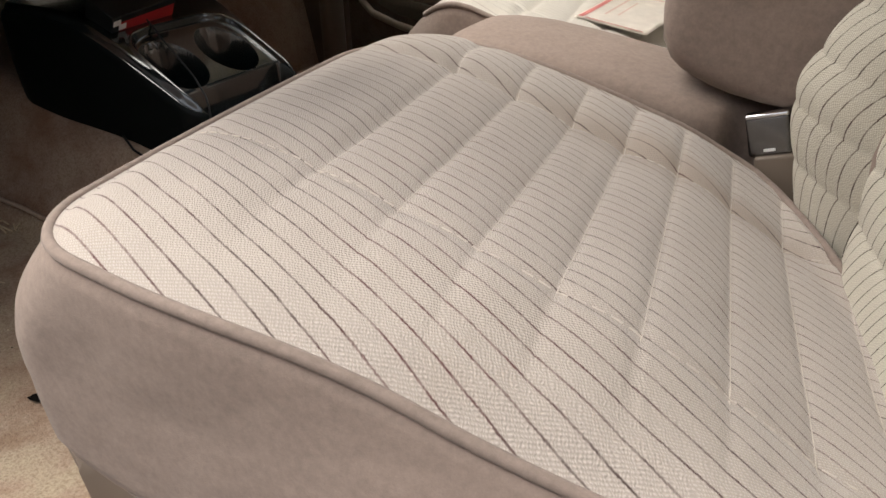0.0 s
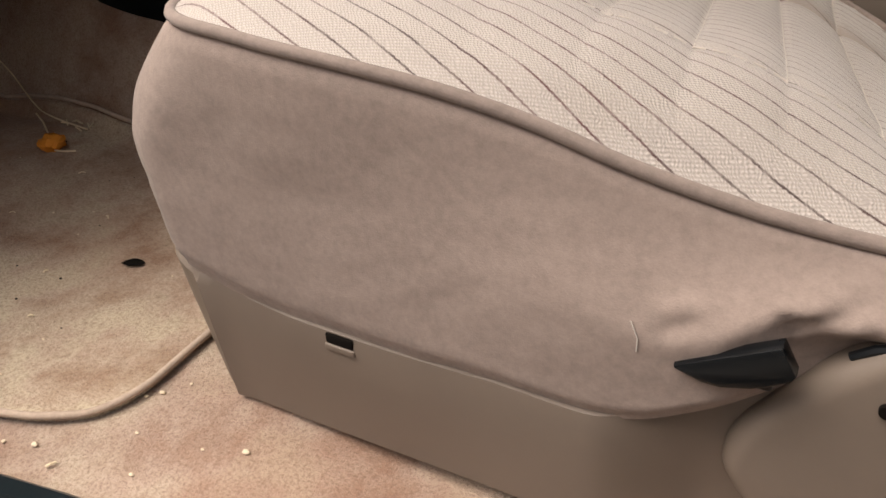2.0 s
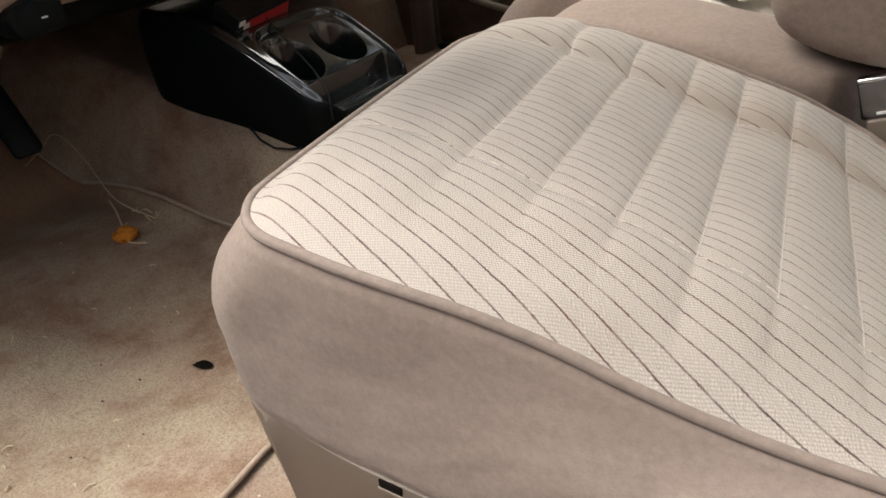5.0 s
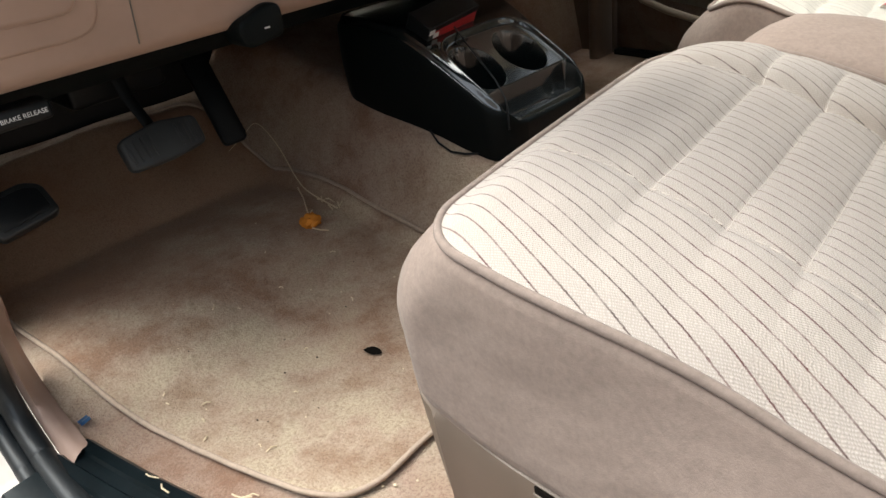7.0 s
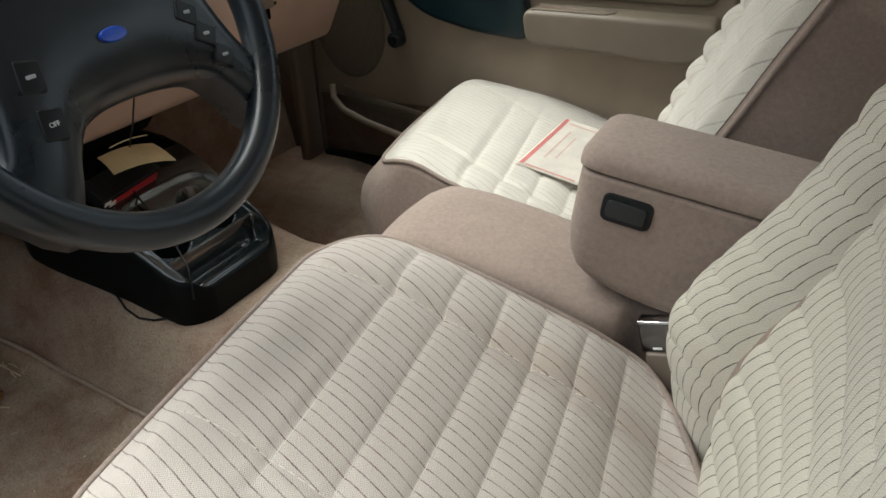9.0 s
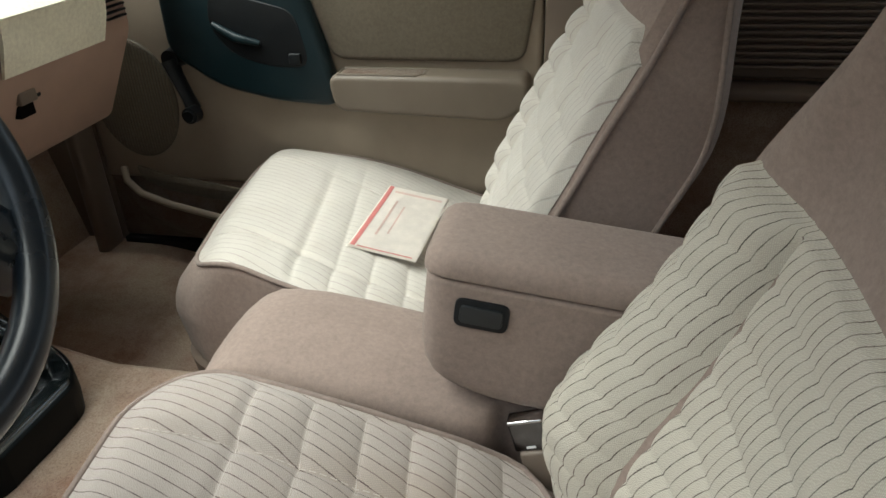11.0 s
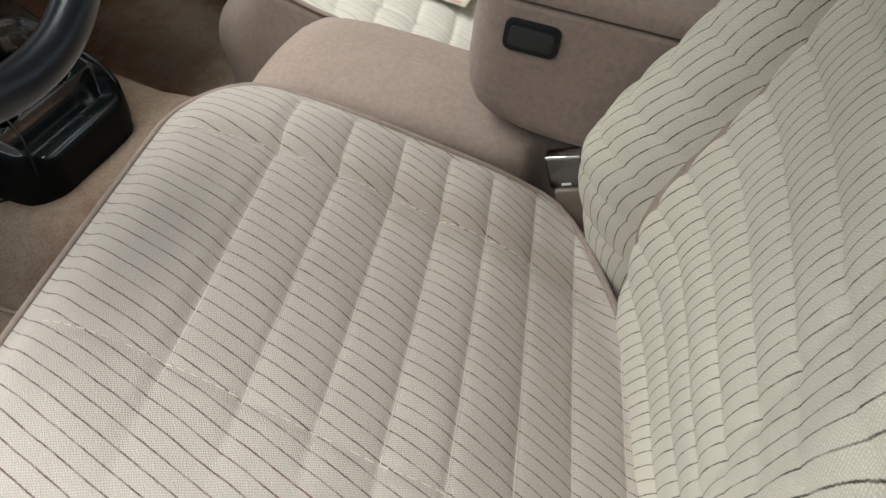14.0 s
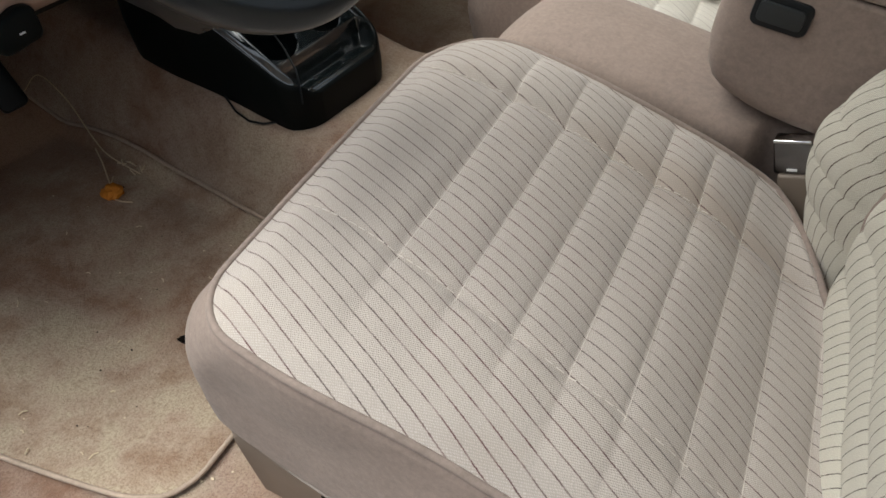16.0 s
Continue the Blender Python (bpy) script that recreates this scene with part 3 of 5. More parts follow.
def seat(base, label, group, placed, middle, lean, back):
    """A front seat; placed: where the driver's pattern is laid, mirrored for the other side."""
    global PLACED, LEAN_BACK, WING, CUT, PUFF, BACK_PUFF, PANEL_TOP, SEAM_IN, SIDE
    cloth = CLOTH_WORN if middle else CLOTH_GLARE
    WING, PUFF, BACK_PUFF, PANEL_TOP, SEAM_IN = (1.0, 0.0050, 0.0040, 0.415, 0.53) if middle else (0.0, 0.0050, 0.019, 0.515, 0.06)
    CUT = PATTERNS["driver" if middle else "passenger"]
    LEAN_BACK = radians(lean)
    PLACED = placed
    home = placed @ Vector((-0.2, 0.55, 0.0))
    home.z = 0.0
    ob = thing(base, tuple(home), label, "car seat", group)
    turned = placed.determinant() < 0
    # quilted cushion
    marks = [FRONT + 0.0045] + [r for r in CUT["ribs"] if r < REAR_END - 0.01] + [REAR_END]
    xs = [FRONT + 0.004 * (i / 10) ** 2 for i in range(10)]
    for a, b in zip(marks, marks[1:]):
        xs += steps(a, b, max(4, round((b - a) / 0.003)))[:-1]
    xs.append(REAR_END)
    ws = steps(0, 1, 130)

    def top(x, w):
        y = edge_out(x) + (edge_in(x) - edge_out(x)) * w
        return (skewed(x, y), y, cushion_top(x, y))

    bm = sheet(top, xs, ws, lambda x, w: (top(x, w)[0], -top(x, w)[1] if turned else top(x, w)[1]))
    part("cushion_top", bm, cloth, ob, "quilted beige cloth panel with thin dark stripes", 80)
    part("piping", tube([(skewed(x, y) + nx * 0.0014, y + ny * 0.0014, rim_height(x, y) - 0.0016) for x, y, nx, ny in perimeter()], 0.0040, 8), PIPING, ob, "mauve-brown piping round the cushion", 80)
    for seam, lift in ((seam_out, 0.0004), (seam_in, 0.0008)):
        bm = bmesh.new()
        for k in range(46):
            x0 = -0.428 + 0.0108 * k
            line = [(skewed(x, seam(x)), seam(x), cushion_top(x, seam(x)) + lift) for x in (x0, x0 + 0.0035, x0 + 0.007)]
            if noise.noise((x0 * 31, 4.0 if seam is seam_out else 9.0, 0)) < -0.12:
                continue
            tube(line, 0.0007, 5, False, bm)
        tagged(part("stitching", bm, THREAD, ob, "", 80), "pale worn stitching along a crease", kind="stuff")
    # rib seams, drawn pale to paint the lit edge of each roll
    for x in CUT["ribs"][:-1]:
        line = [(skewed(x, y), y, cushion_top(x, y) - 0.0006 - 0.0006 * smooth(0.44, 0.36, y)) for y in steps(0.35, edge_in(x) - 0.012, 64)]
        part("quilt_seam_highlight", tube(line, 0.0009, 6), THREAD, ob, "", 80)
    # velour skirt, askew like the cushion at its rim and square to the cab at its foot
    rings = []
    for x, y, nx, ny in perimeter():
        zt = rim_height(x, y) - 0.004
        flat = CUT["outer"](FRONT + CUT["round_out"]) + 0.007 + 0.004 * smooth(-0.42, -0.31, x)
        zb = SKIRT_FOOT(x) if ny < 0.5 else 0.12
        col = []
        for k in steps(0, 1, 44):
            bulge = 0.003 * smooth(0, 0.05, k) + 0.001 + (0.012 if ny < 0.5 else 0.003) * math.sin(min(1.0, k * 1.25) * math.pi / 2) ** 0.8 + max(0.0, -nx) ** 2 * (0.024 * math.sin(min(1.0, k * 3) * math.pi / 2) - 0.017 * smooth(0.35, 1.0, k)) - 0.005 * smooth(0.90, 1.0, k)
            z = zt + (zb - zt) * k
            down = smooth(0.0, 0.55, k)
            px = x + (skewed(x, y) - x) * (1 - down)
            py = y + (flat - y) * down if ny < -0.9 else y
            crease = 0.0
            if ny < -0.9:
                near = math.exp(-((px + 0.03) / 0.055) ** 2) * smooth(0.35, 0.8, k)
                crease = 0.62 * sum(fold(px, z, *f) for f in FOLDS) * smooth(0.08, 0.35, k)
                bulge -= 0.010 * near + 0.026 * smooth(-0.07, -0.01, px) * smooth(0.25, 0.6, k)
            soft_fold = 0.0013 * noise.noise((x * 13, y * 13, z * 13)) * smooth(0.05, 0.3, k) + 0.0007 * noise.noise((x * 42, y * 42, z * 60)) * smooth(0.05, 0.2, k)
            d = bulge + crease + soft_fold
            col.append((px + nx * d, py + ny * d, z))
        rings.append(col)
    SIDE = [p for col in rings for p in col] if middle else SIDE
    part("skirt", loft(rings, False, False), CLOTH_SIDE, ob, "mauve-brown velour side of the cushion", 80)
    # plastic base
    rings = []
    for x, y, nx, ny in perimeter(0.0, 0.13):
        y = CUT["outer"](FRONT + CUT["round_out"]) + 0.026 * smooth(-0.130, -0.055, x) if ny < -0.9 else y
        zt = SKIRT_FOOT(x) + 0.012
        foot = 0.002 + 0.008 * smooth(-0.42, -0.1, x)
        rings.append([(x + nx * d, y + ny * d, z) for d, z in ((-0.012, zt - 0.008), (-0.004, zt - 0.007), (0.0025, zt - 0.010), (0.004 + 0.028 * max(0.0, -nx) ** 2, zt - 0.02), (0.002 + 0.024 * max(0.0, -nx) ** 2, zt * 0.5 + 0.01), (-0.002 + 0.014 * max(0.0, -nx) ** 2, foot + 0.006), (-0.008 + 0.012 * max(0.0, -nx) ** 2, foot), (-0.03, foot))])
    base_trim = part("base_trim", loft(rings, False, False), TRIM, ob, "beige plastic skirt under the cushion")
    if middle:
        # solid block, coloured near-black for the shade of an open slot
        slot = part("slot", box(-0.3065, -0.2845, 0.2888, 0.300, 0.0985, 0.1065, 0.0012), DARK, base_trim, "small near-black block painted as the shade in a slot")
        part("slot_lip", box(-0.3075, -0.2835, 0.2880, 0.300, 0.0935, 0.0985, 0.001), TRIM, slot)
    # backrest
    PLACED = back
    wrapped(-0.06, 0.74, 60, 0.0, "backrest", CLOTH_SIDE, ob, "plain mauve-brown velour backrest and headrest")
    hs = steps(-0.05, PANEL_TOP, 170)
    across = steps(-0.985, 0.985, 130)
    line = [back_panel(0.21, s) for s in across]
    spread, total = {}, 0.0
    for i, s in enumerate(across):
        if i:
            flat = (across[i] - across[i - 1]) * HALF_Y
            total += max(0.0, (line[i] - line[i - 1]).length - flat) * (s > SEAM_IN)
        spread[s] = MID_Y + s * 0.28 + total
    bm = sheet(back_panel, hs, across, lambda h, s: (h + 0.05 + (0.005 if s > SEAM_IN else 0.0), spread[s]))
    part("backrest_panel", bm, CLOTH_TOP if middle else cloth, ob, "quilted beige cloth panel with thin dark stripes", 80)
    # inner seam; the driver's tube is darker, painting the crease's shadow line
    for s in (SEAM_IN,):
        line = [back_panel(h, s) + Vector((-0.0002, 0, 0)) for h in steps(-0.03, PANEL_TOP - 0.012, 90)]
        part("backrest_seam", tube(line, 0.0010, 6), PIPING if middle else THREAD, ob, "", 80)
    for s in (-1, 1):
        line = [back_place(h, s * 0.995, back_front(h, s * 0.995) - 0.004) for h in steps(-0.05, 0.62, 40)]
        part("backrest_piping", tube(line, 0.0045, 8), PIPING, ob, "", 80)
        line = [back_place(h, s * 0.99, -thick(h) + 0.028) for h in steps(-0.05, 0.64, 40)]
        part("rear_piping", tube(line, 0.004, 8), PIPING, ob, "", 80)
    PLACED = Matrix()
    return ob


SKIRT_FOOT = curve([-0.47, -0.43, -0.37, -0.28, -0.19, -0.10, -0.06, 0.15], [0.135, 0.130, 0.111, 0.105, 0.107, 0.113, 0.135, 0.150])

driver = seat("driver_seat", "beige striped quilted truck seat with worn cloth and mauve velour sides", "front seats", Matrix(), True, 19, Matrix())
seat("passenger_seat", "beige striped quilted truck seat, set further forward, with mauve velour sides", "front seats", Matrix.Translation((-0.174, 1.825, -0.022)) @ Matrix.Diagonal((1, -1, 1, 1)), False, 27, Matrix.Translation((-0.195, 0.702, -0.022)))

# recliner cover and adjuster lever on the driver's seat
shape = rounded([(-0.062, 0.088), (-0.060, 0.108), (-0.053, 0.124), (-0.034, 0.153), (-0.013, 0.176), (0.008, 0.195), (0.030, 0.207), (0.055, 0.214), (0.09, 0.213), (0.13, 0.195), (0.155, 0.15), (0.155, 0.05), (0.0, 0.052), (-0.045, 0.062)], 0.014)
cover = part("recliner_cover", prism(shape, 0.302, 0.345, 0.012, 6), TRIM, driver, "smooth beige plastic hinge cover")
bm = bmesh.new()
bmesh.ops.create_cone(bm, cap_ends=True, segments=48, radius1=0.056, radius2=0.046, depth=0.008, matrix=pose(0.063, 0.2985, 0.138, 90, 0, 0))
bmesh.ops.bevel(bm, geom=[e for e in bm.edges if len(e.link_faces) == 2 and e.calc_face_angle() > 0.6], offset=0.003, segments=3, affect="EDGES")
part("hinge_boss", bm, TRIM, cover)
# flat near-black disc on the cover; the hole's shade is in its colour
bm = bmesh.new()
bmesh.ops.create_cone(bm, cap_ends=True, segments=20, radius1=0.0037, radius2=0.0037, depth=0.004, matrix=pose(0.002, 0.3015, 0.156, 90, 0, 0))
part("screw_hole", bm, DARK, cover, "near-black disc painted as the shade in a screw hole")
part("recliner_rod", tube([(-0.016, 0.312, 0.172), (-0.008, 0.310, 0.180), (0.004, 0.310, 0.185), (0.020, 0.312, 0.188)], 0.0026, 8), BLACK, cover, "thin dark metal rod behind the cover")
shape = [(-0.0872, 0.1594), (-0.0431, 0.1843), (-0.0354, 0.1709), (-0.0373, 0.167), (-0.0450, 0.1615), (-0.0527, 0.1574), (-0.0651, 0.1536), (-0.0740, 0.1535), (-0.0820, 0.156)]
part("lever_pivot", box(-0.062, -0.044, 0.296, 0.320, 0.152, 0.164, 0.002), BLACK, driver)
part("adjuster_lever", prism(shape, 0.288, 0.298, 0.0015, 2), LEVER, driver, "black plastic adjuster lever")


def on_side(x, z, out=0.0006):
    """A place on the velour side of the cushion."""
    p = min(SIDE, key=lambda q: (q[0] - x) ** 2 + (q[2] - z) ** 2 + (5 if q[1] > 0.4 else 0))
    return (x, p[1] - out, z)


part("lint", tube([on_side(-0.110, 0.176), on_side(-0.1055, 0.168), on_side(-0.1055, 0.160)], 0.00035, 5), THREAD, driver, "short white thread of lint")

# plain middle cushion of the split bench
SECTIONS = curve([-0.47, -0.45, -0.42, -0.36, -0.25, -0.1, 0.10], [0.235, 0.276, 0.300, 0.306, 0.292, 0.262, 0.225])
rings = []
for x in [-0.470, -0.466, -0.458, -0.447, -0.43, -0.41, -0.38, -0.34, -0.28, -0.2, -0.13, -0.105, -0.098, -0.090, -0.08, -0.07, 0.0, 0.10]:
    zt, edge = SECTIONS(x), 0.0
    ya, yb = 0.824 + 0.012 * smooth(-0.25, -0.05, x) + 0.04 * smooth(-0.110, -0.080, x), 1.022
    r = 0.028 if x > -0.44 else 0.02
    ring = [(x, ya, 0.06), (x, ya - 0.004, zt - 0.06)]
    ring += [(x, ya + r - r * math.cos(radians(a)), zt - r + r * math.sin(radians(a))) for a in steps(0, 90, 6)]
    ring += [(x, ya + (yb - ya) * f, zt + 0.008 * math.sin(math.pi * f)) for f in (0.25, 0.4, 0.5, 0.6, 0.75)]
    ring += [(x, yb - r + r * math.sin(radians(a)), zt - r + r * math.cos(radians(a))) for a in steps(0, 90, 6)]
    ring += [(x, yb + 0.004, zt - 0.06), (x, yb, 0.06)]
    rings.append(ring)
part("middle_cushion", loft(rings), CLOTH_SIDE, driver, "plain mauve-brown velour middle cushion", 60)

# ---- folding armrest ----
arm = thing("center_armrest", (0.0, 0.93, 0.30), "mauve-brown velour folding armrest with a lidded bin", "armrest")
TIP = Matrix.Translation((-0.186, 0, 0.302)) @ pose(0, 0, 0, 0, 7.2, 0)


def arm_ring(x, z0, z1, top_r, low_r, ya=0.846, yb=0.992, inset=0.0, foot=1.0):
    ya, yb, z0, z1 = ya + inset, yb - inset, z0 + inset * foot, z1 - inset * (0.6 if foot < 1 else 1)
    pts = [(ya + low_r - low_r * math.sin(radians(a)), z0 + low_r - low_r * math.cos(radians(a))) for a in steps(0, 90, 5)]
    pts += [(ya + top_r - top_r * math.cos(radians(a)), z1 - top_r + top_r * math.sin(radians(a))) for a in steps(0, 90, 7)]
    pts += [(yb - top_r + top_r * math.sin(radians(a)), z1 - top_r + top_r * math.cos(radians(a))) for a in steps(0, 90, 7)]
    pts += [(yb - low_r + low_r * math.cos(radians(a)), z0 + low_r - low_r * math.sin(radians(a))) for a in steps(0, 90, 5)]
    return [TIP @ Vector((x, y, z)) for y, z in pts]


rings = []
for x, f in ((0.0, 0.03), (0.003, 0.016), (0.010, 0.006), (0.022, 0.001), (0.035, 0.0), (0.05, 0.0), (0.07, 0.0), (0.09, 0.0), (0.12, 0.0), (0.2, 0.0), (0.33, 0.0)):
    foot = 0.055 * (1 - math.sqrt(max(0.0, 1 - max(0.0, 1 - x / 0.12) ** 2)))
    rings.append(arm_ring(x, -0.022 + foot, 0.138 + f * 0.8, 0.006, 0.03, inset=f))
part("bin", loft(rings), CLOTH_SIDE, arm, "", 60)
rings = []
for x, f in ((-0.002, 0.022), (0.001, 0.013), (0.008, 0.005), (0.020, 0.001), (0.035, 0.0), (0.1, 0.0), (0.2, 0.0), (0.33, 0.0)):
    rings.append(arm_ring(x, 0.140, 0.167, min(0.021, 0.024 - 0.6 * f), 0.003, inset=f, foot=0.0))
part("lid", loft(rings), CLOTH_SIDE, arm, "padded velour lid", 60)


def tipped(bm):
    bmesh.ops.transform(bm, matrix=TIP, verts=bm.verts)
    return bm


latch = part("latch", tipped(prism(rounded([(0.038, 0.087), (0.096, 0.087), (0.096, 0.122), (0.038, 0.122)], 0.010), 0.8425, 0.852, 0.002, 2)), BLACK, arm, "black plastic latch with a recessed button")
part("latch_button", tipped(prism(rounded([(0.044, 0.0935), (0.090, 0.0935), (0.090, 0.1155), (0.044, 0.1155)], 0.006), 0.8400, 0.846, 0.0015, 2)), RUBBER, latch)

# ---- seat belt buckle ----
buckle = thing("seat_belt_buckle", (-0.05, 0.84, 0.16), "chrome seat belt buckle in a beige plastic sleeve beside the cushion", "buckle")
ACROSS = Vector((0.960, 0.02, 0.270)).normalized()
UP = (Vector((-0.262, 0.09, 0.96)) - ACROSS * ACROSS.dot(Vector((-0.262, 0.09, 0.96)))).normalized()
AWAY = UP.cross(ACROSS)
TILT = Matrix(((ACROSS.x, AWAY.x, UP.x, -0.0535), (ACROSS.y, AWAY.y, UP.y, 0.846), (ACROSS.z, AWAY.z, UP.z, 0.2435), (0, 0, 0, 1)))
# face and top edge differ in tone only to paint reflection and glint
part("buckle_plate", box(-0.0205, 0.0205, -0.008, 0.008, -0.022, 0.018, 0.003, 3, m=TILT), CHROME, buckle, "chrome buckle face, darkened for what it mirrors")
part("top_edge", box(-0.0205, 0.0205, -0.0105, 0.0105, 0.0165, 0.0215, 0.002, 3, m=TILT), CHROME_LIT, buckle, "chrome top edge, its bright glint put into paler metal")
part("button_mark", box(-0.006, 0.005, -0.0088, -0.0078, -0.0175, -0.0145, 0.0003, 1, m=TILT), WHITE, buckle, "small pale mark")
part("sleeve", box(-0.016, 0.026, -0.012, 0.012, -0.11, -0.0215, 0.004, 3, m=TILT), TRIM, buckle, "beige plastic sleeve")

# ---- steering wheel ----
WN = Vector((0.9156, 0.0617, 0.3973)).normalized()
WU = (Vector((0, 1, 0)) - WN * WN.y).normalized()
WV = WN.cross(WU)
WC = Vector((-0.477, 0.520, 0.649))


def wheel_at(a, b, d=0.0):
    return WC + WU * a + WV * b + WN * d


wheel = thing("steering_wheel", tuple(WC), "dark blue-grey vinyl steering wheel with cruise buttons", "steering wheel")
RIM = 0.1765
part("rim", tube([wheel_at(RIM * math.cos(a), RIM * math.sin(a)) for a in steps(0, 2 * math.pi, 96)[:-1]], 0.0165, 18, True), WHEEL, wheel, "", 80)


def wheel_prism(outline, d0, d1, r, dome=0.0):
    bm = prism([(a, b) for a, b in outline], d0, d1, r, 4, "xy")
    bmesh.ops.triangulate(bm, faces=[f for f in bm.faces if len(f.verts) > 6])
    for v in bm.verts:
        a, b, d = v.co
        v.co = wheel_at(a, b, d - dome * (a * a + b * b))
    return bm


OUTER_ARCH = [(0.160, -0.108), (0.166, -0.092), (0.153, -0.070), (0.130, -0.03), (0.114, 0.02), (0.09, 0.072), (0.0, 0.080), (-0.09, 0.072), (-0.118, 0.02), (-0.125, -0.040), (-0.136, -0.075), (-0.156, -0.098), (-0.130, -0.132)]
INNER_ARCH = [(0.140, -0.130), (0.128, -0.118), (0.112, -0.092), (0.092, -0.072), (0.062, -0.065), (0.03, -0.063), (0.0, -0.064), (-0.03, -0.067), (-0.053, -0.077), (-0.070, -0.095), (-0.080, -0.115), (-0.090, -0.136), (-0.100, -0.156)]


def arch_line(pts, n=60):
    ks = list(range(len(pts)))
    ca, cb = curve(ks, [p[0] for p in pts]), curve(ks, [p[1] for p in pts])
    return [(ca(t), cb(t)) for t in steps(0, len(pts) - 1, n)]


rings = []
for (ao, bo), (ai, bi) in zip(arch_line(OUTER_ARCH), arch_line(INNER_ARCH)):
    ring = []
    for f, d in ((0.0, -0.030), (0.0, -0.004), (0.03, 0.006), (0.10, 0.011), (0.3, 0.012), (0.5, 0.012), (0.7, 0.011), (0.86, 0.006), (0.95, -0.004), (1.0, -0.020), (1.0, -0.040), (0.5, -0.042)):
        a, b = ao + (ai - ao) * f, bo + (bi - bo) * f
        ring.append(wheel_at(a, b, d - 0.30 * (a * a + b * b)))
    rings.append(ring)
hub_part = part("hub_pad", loft(rings), WHEEL, wheel, "", 60)
for a, b, turn in ((-0.090, -0.028, -12), (-0.092, -0.064, -12), (0.082, -0.013, 62), (0.094, -0.035, 62), (0.106, -0.058, 62)):
    c, s = math.cos(radians(turn)), math.sin(radians(turn))
    quad = rounded([(a + c * x - s * y, b + s * x + c * y) for x, y in ((-0.010, -0.012), (0.010, -0.012), (0.010, 0.012), (-0.010, 0.012))], 0.003)
    button = part("cruise_button", wheel_prism(quad, 0.004, 0.0135, 0.0015, 0.30), BLACK, hub_part)
    if (a, b) == (-0.092, -0.064):
        continue
    mark = rounded([(a + x, b + y) for x, y in ((-0.004, -0.0015), (0.004, -0.0015), (0.004, 0.0015), (-0.004, 0.0015))], 0.001)
    part("button_mark", wheel_prism(mark, 0.010, 0.0140, 0.0002, 0.30), GREY_PRINT, button)
letters = bpy.data.curves.new("off_lettering", "FONT")
letters.body, letters.size, letters.align_x, letters.align_y, letters.extrude = "OFF", 0.0052, "CENTER", "CENTER", 0.0002
letters.materials.append(WHITE)
off = new("off_lettering", letters)
off.parent = hub_part
HOME[off] = HOME[wheel]
at = wheel_at(-0.092, -0.064, 0.0140 - 0.30 * (0.092**2 + 0.064**2)) - HOME[wheel]
off.matrix_local = Matrix(((WU.x, WV.x, WN.x, at.x), (WU.y, WV.y, WN.y, at.y), (WU.z, WV.z, WN.z, at.z), (0, 0, 0, 1)))
badge = [(-0.006 + 0.0135 * math.cos(t), -0.015 + 0.006 * math.sin(t)) for t in steps(0, 2 * math.pi, 28)[:-1]]
part("badge", wheel_prism(badge, 0.008, 0.0145, 0.001, 0.30), BLUE, wheel, "blue oval enamel badge")
part("column", tube([wheel_at(0, 0.02, -0.03), wheel_at(0, 0.02, -0.12), (-0.70, 0.497, 0.580), (-0.90, 0.495, 0.545)], [0.040, 0.054, 0.072, 0.092], 24), CONSOLE, wheel, "dark plastic steering column shroud")

# ---- dashboard ----
dash = thing("dashboard", (-1.0, 0.85, 0.36), "beige-pink moulded dashboard with a cream felt cover", "dashboard")


def dash_face(y0, y1, prof, name, mat, label, r=0.0):
    """A panel of the dash: a profile in x and z swept across."""
    bm = bmesh.new()
    rings = [[(x, y, z) for x, z in prof] for y in steps(y0, y1, 14)]
    return part(name, loft(rings, True, True, bm), mat, dash, label)


knee = rounded([(-0.868, 0.386), (-0.846, 0.400), (-0.80, 0.60), (-0.83, 0.655), (-1.38, 0.66), (-1.38, 0.50), (-0.93, 0.41)], 0.02)
dash_face(0.075, 0.60, knee, "knee_panel", TRIM_PINK, "beige-pink plastic knee panel")
mid = rounded([(-0.882, 0.390), (-0.858, 0.404), (-0.812, 0.60), (-0.84, 0.655), (-1.38, 0.66), (-1.38, 0.50), (-0.94, 0.414)], 0.02)
dash_face(0.602, 1.06, mid, "center_panel", TRIM_PINK, "")
glove = rounded([(-0.985, 0.375), (-0.935, 0.385), (-0.845, 0.56), (-0.85, 0.63), (-0.90, 0.665), (-1.38, 0.66), (-1.38, 0.50), (-1.05, 0.385)], 0.02)
dash_face(1.062, 1.435, glove, "glove_box", TRIM_PINK, "beige-pink glove box")
dash_face(0.08, 1.50, [(-0.84, 0.668), (-0.80, 0.64), (-0.795, 0.644), (-0.835, 0.674), (-1.30, 0.674), (-1.30, 0.668)], "felt_cover", DASHMAT, "cream felt dash cover")
for y0, y1 in ((0.95, 1.086), (1.106, 1.347)):
    dash_face(y0, y1, [(-0.835, 0.672), (-0.812, 0.655), (-0.822, 0.60), (-0.838, 0.555), (-0.842, 0.555), (-0.830, 0.60), (-0.824, 0.65), (-0.842, 0.664)], "felt_drape", DASHMAT, "cream felt hanging over the dash edge")
dash_face(0.085, 0.90, [(-0.895, 0.394), (-0.930, 0.357), (-1.05, 0.33), (-1.39, 0.34), (-1.39, 0.44), (-0.95, 0.425)], "under_dash", CONSOLE, "")

# ---- knee panel details ----
def face_x(z):
    """Where the knee panel's face lies at a height."""
    return -0.846 + 0.046 * (z - 0.40) / 0.20


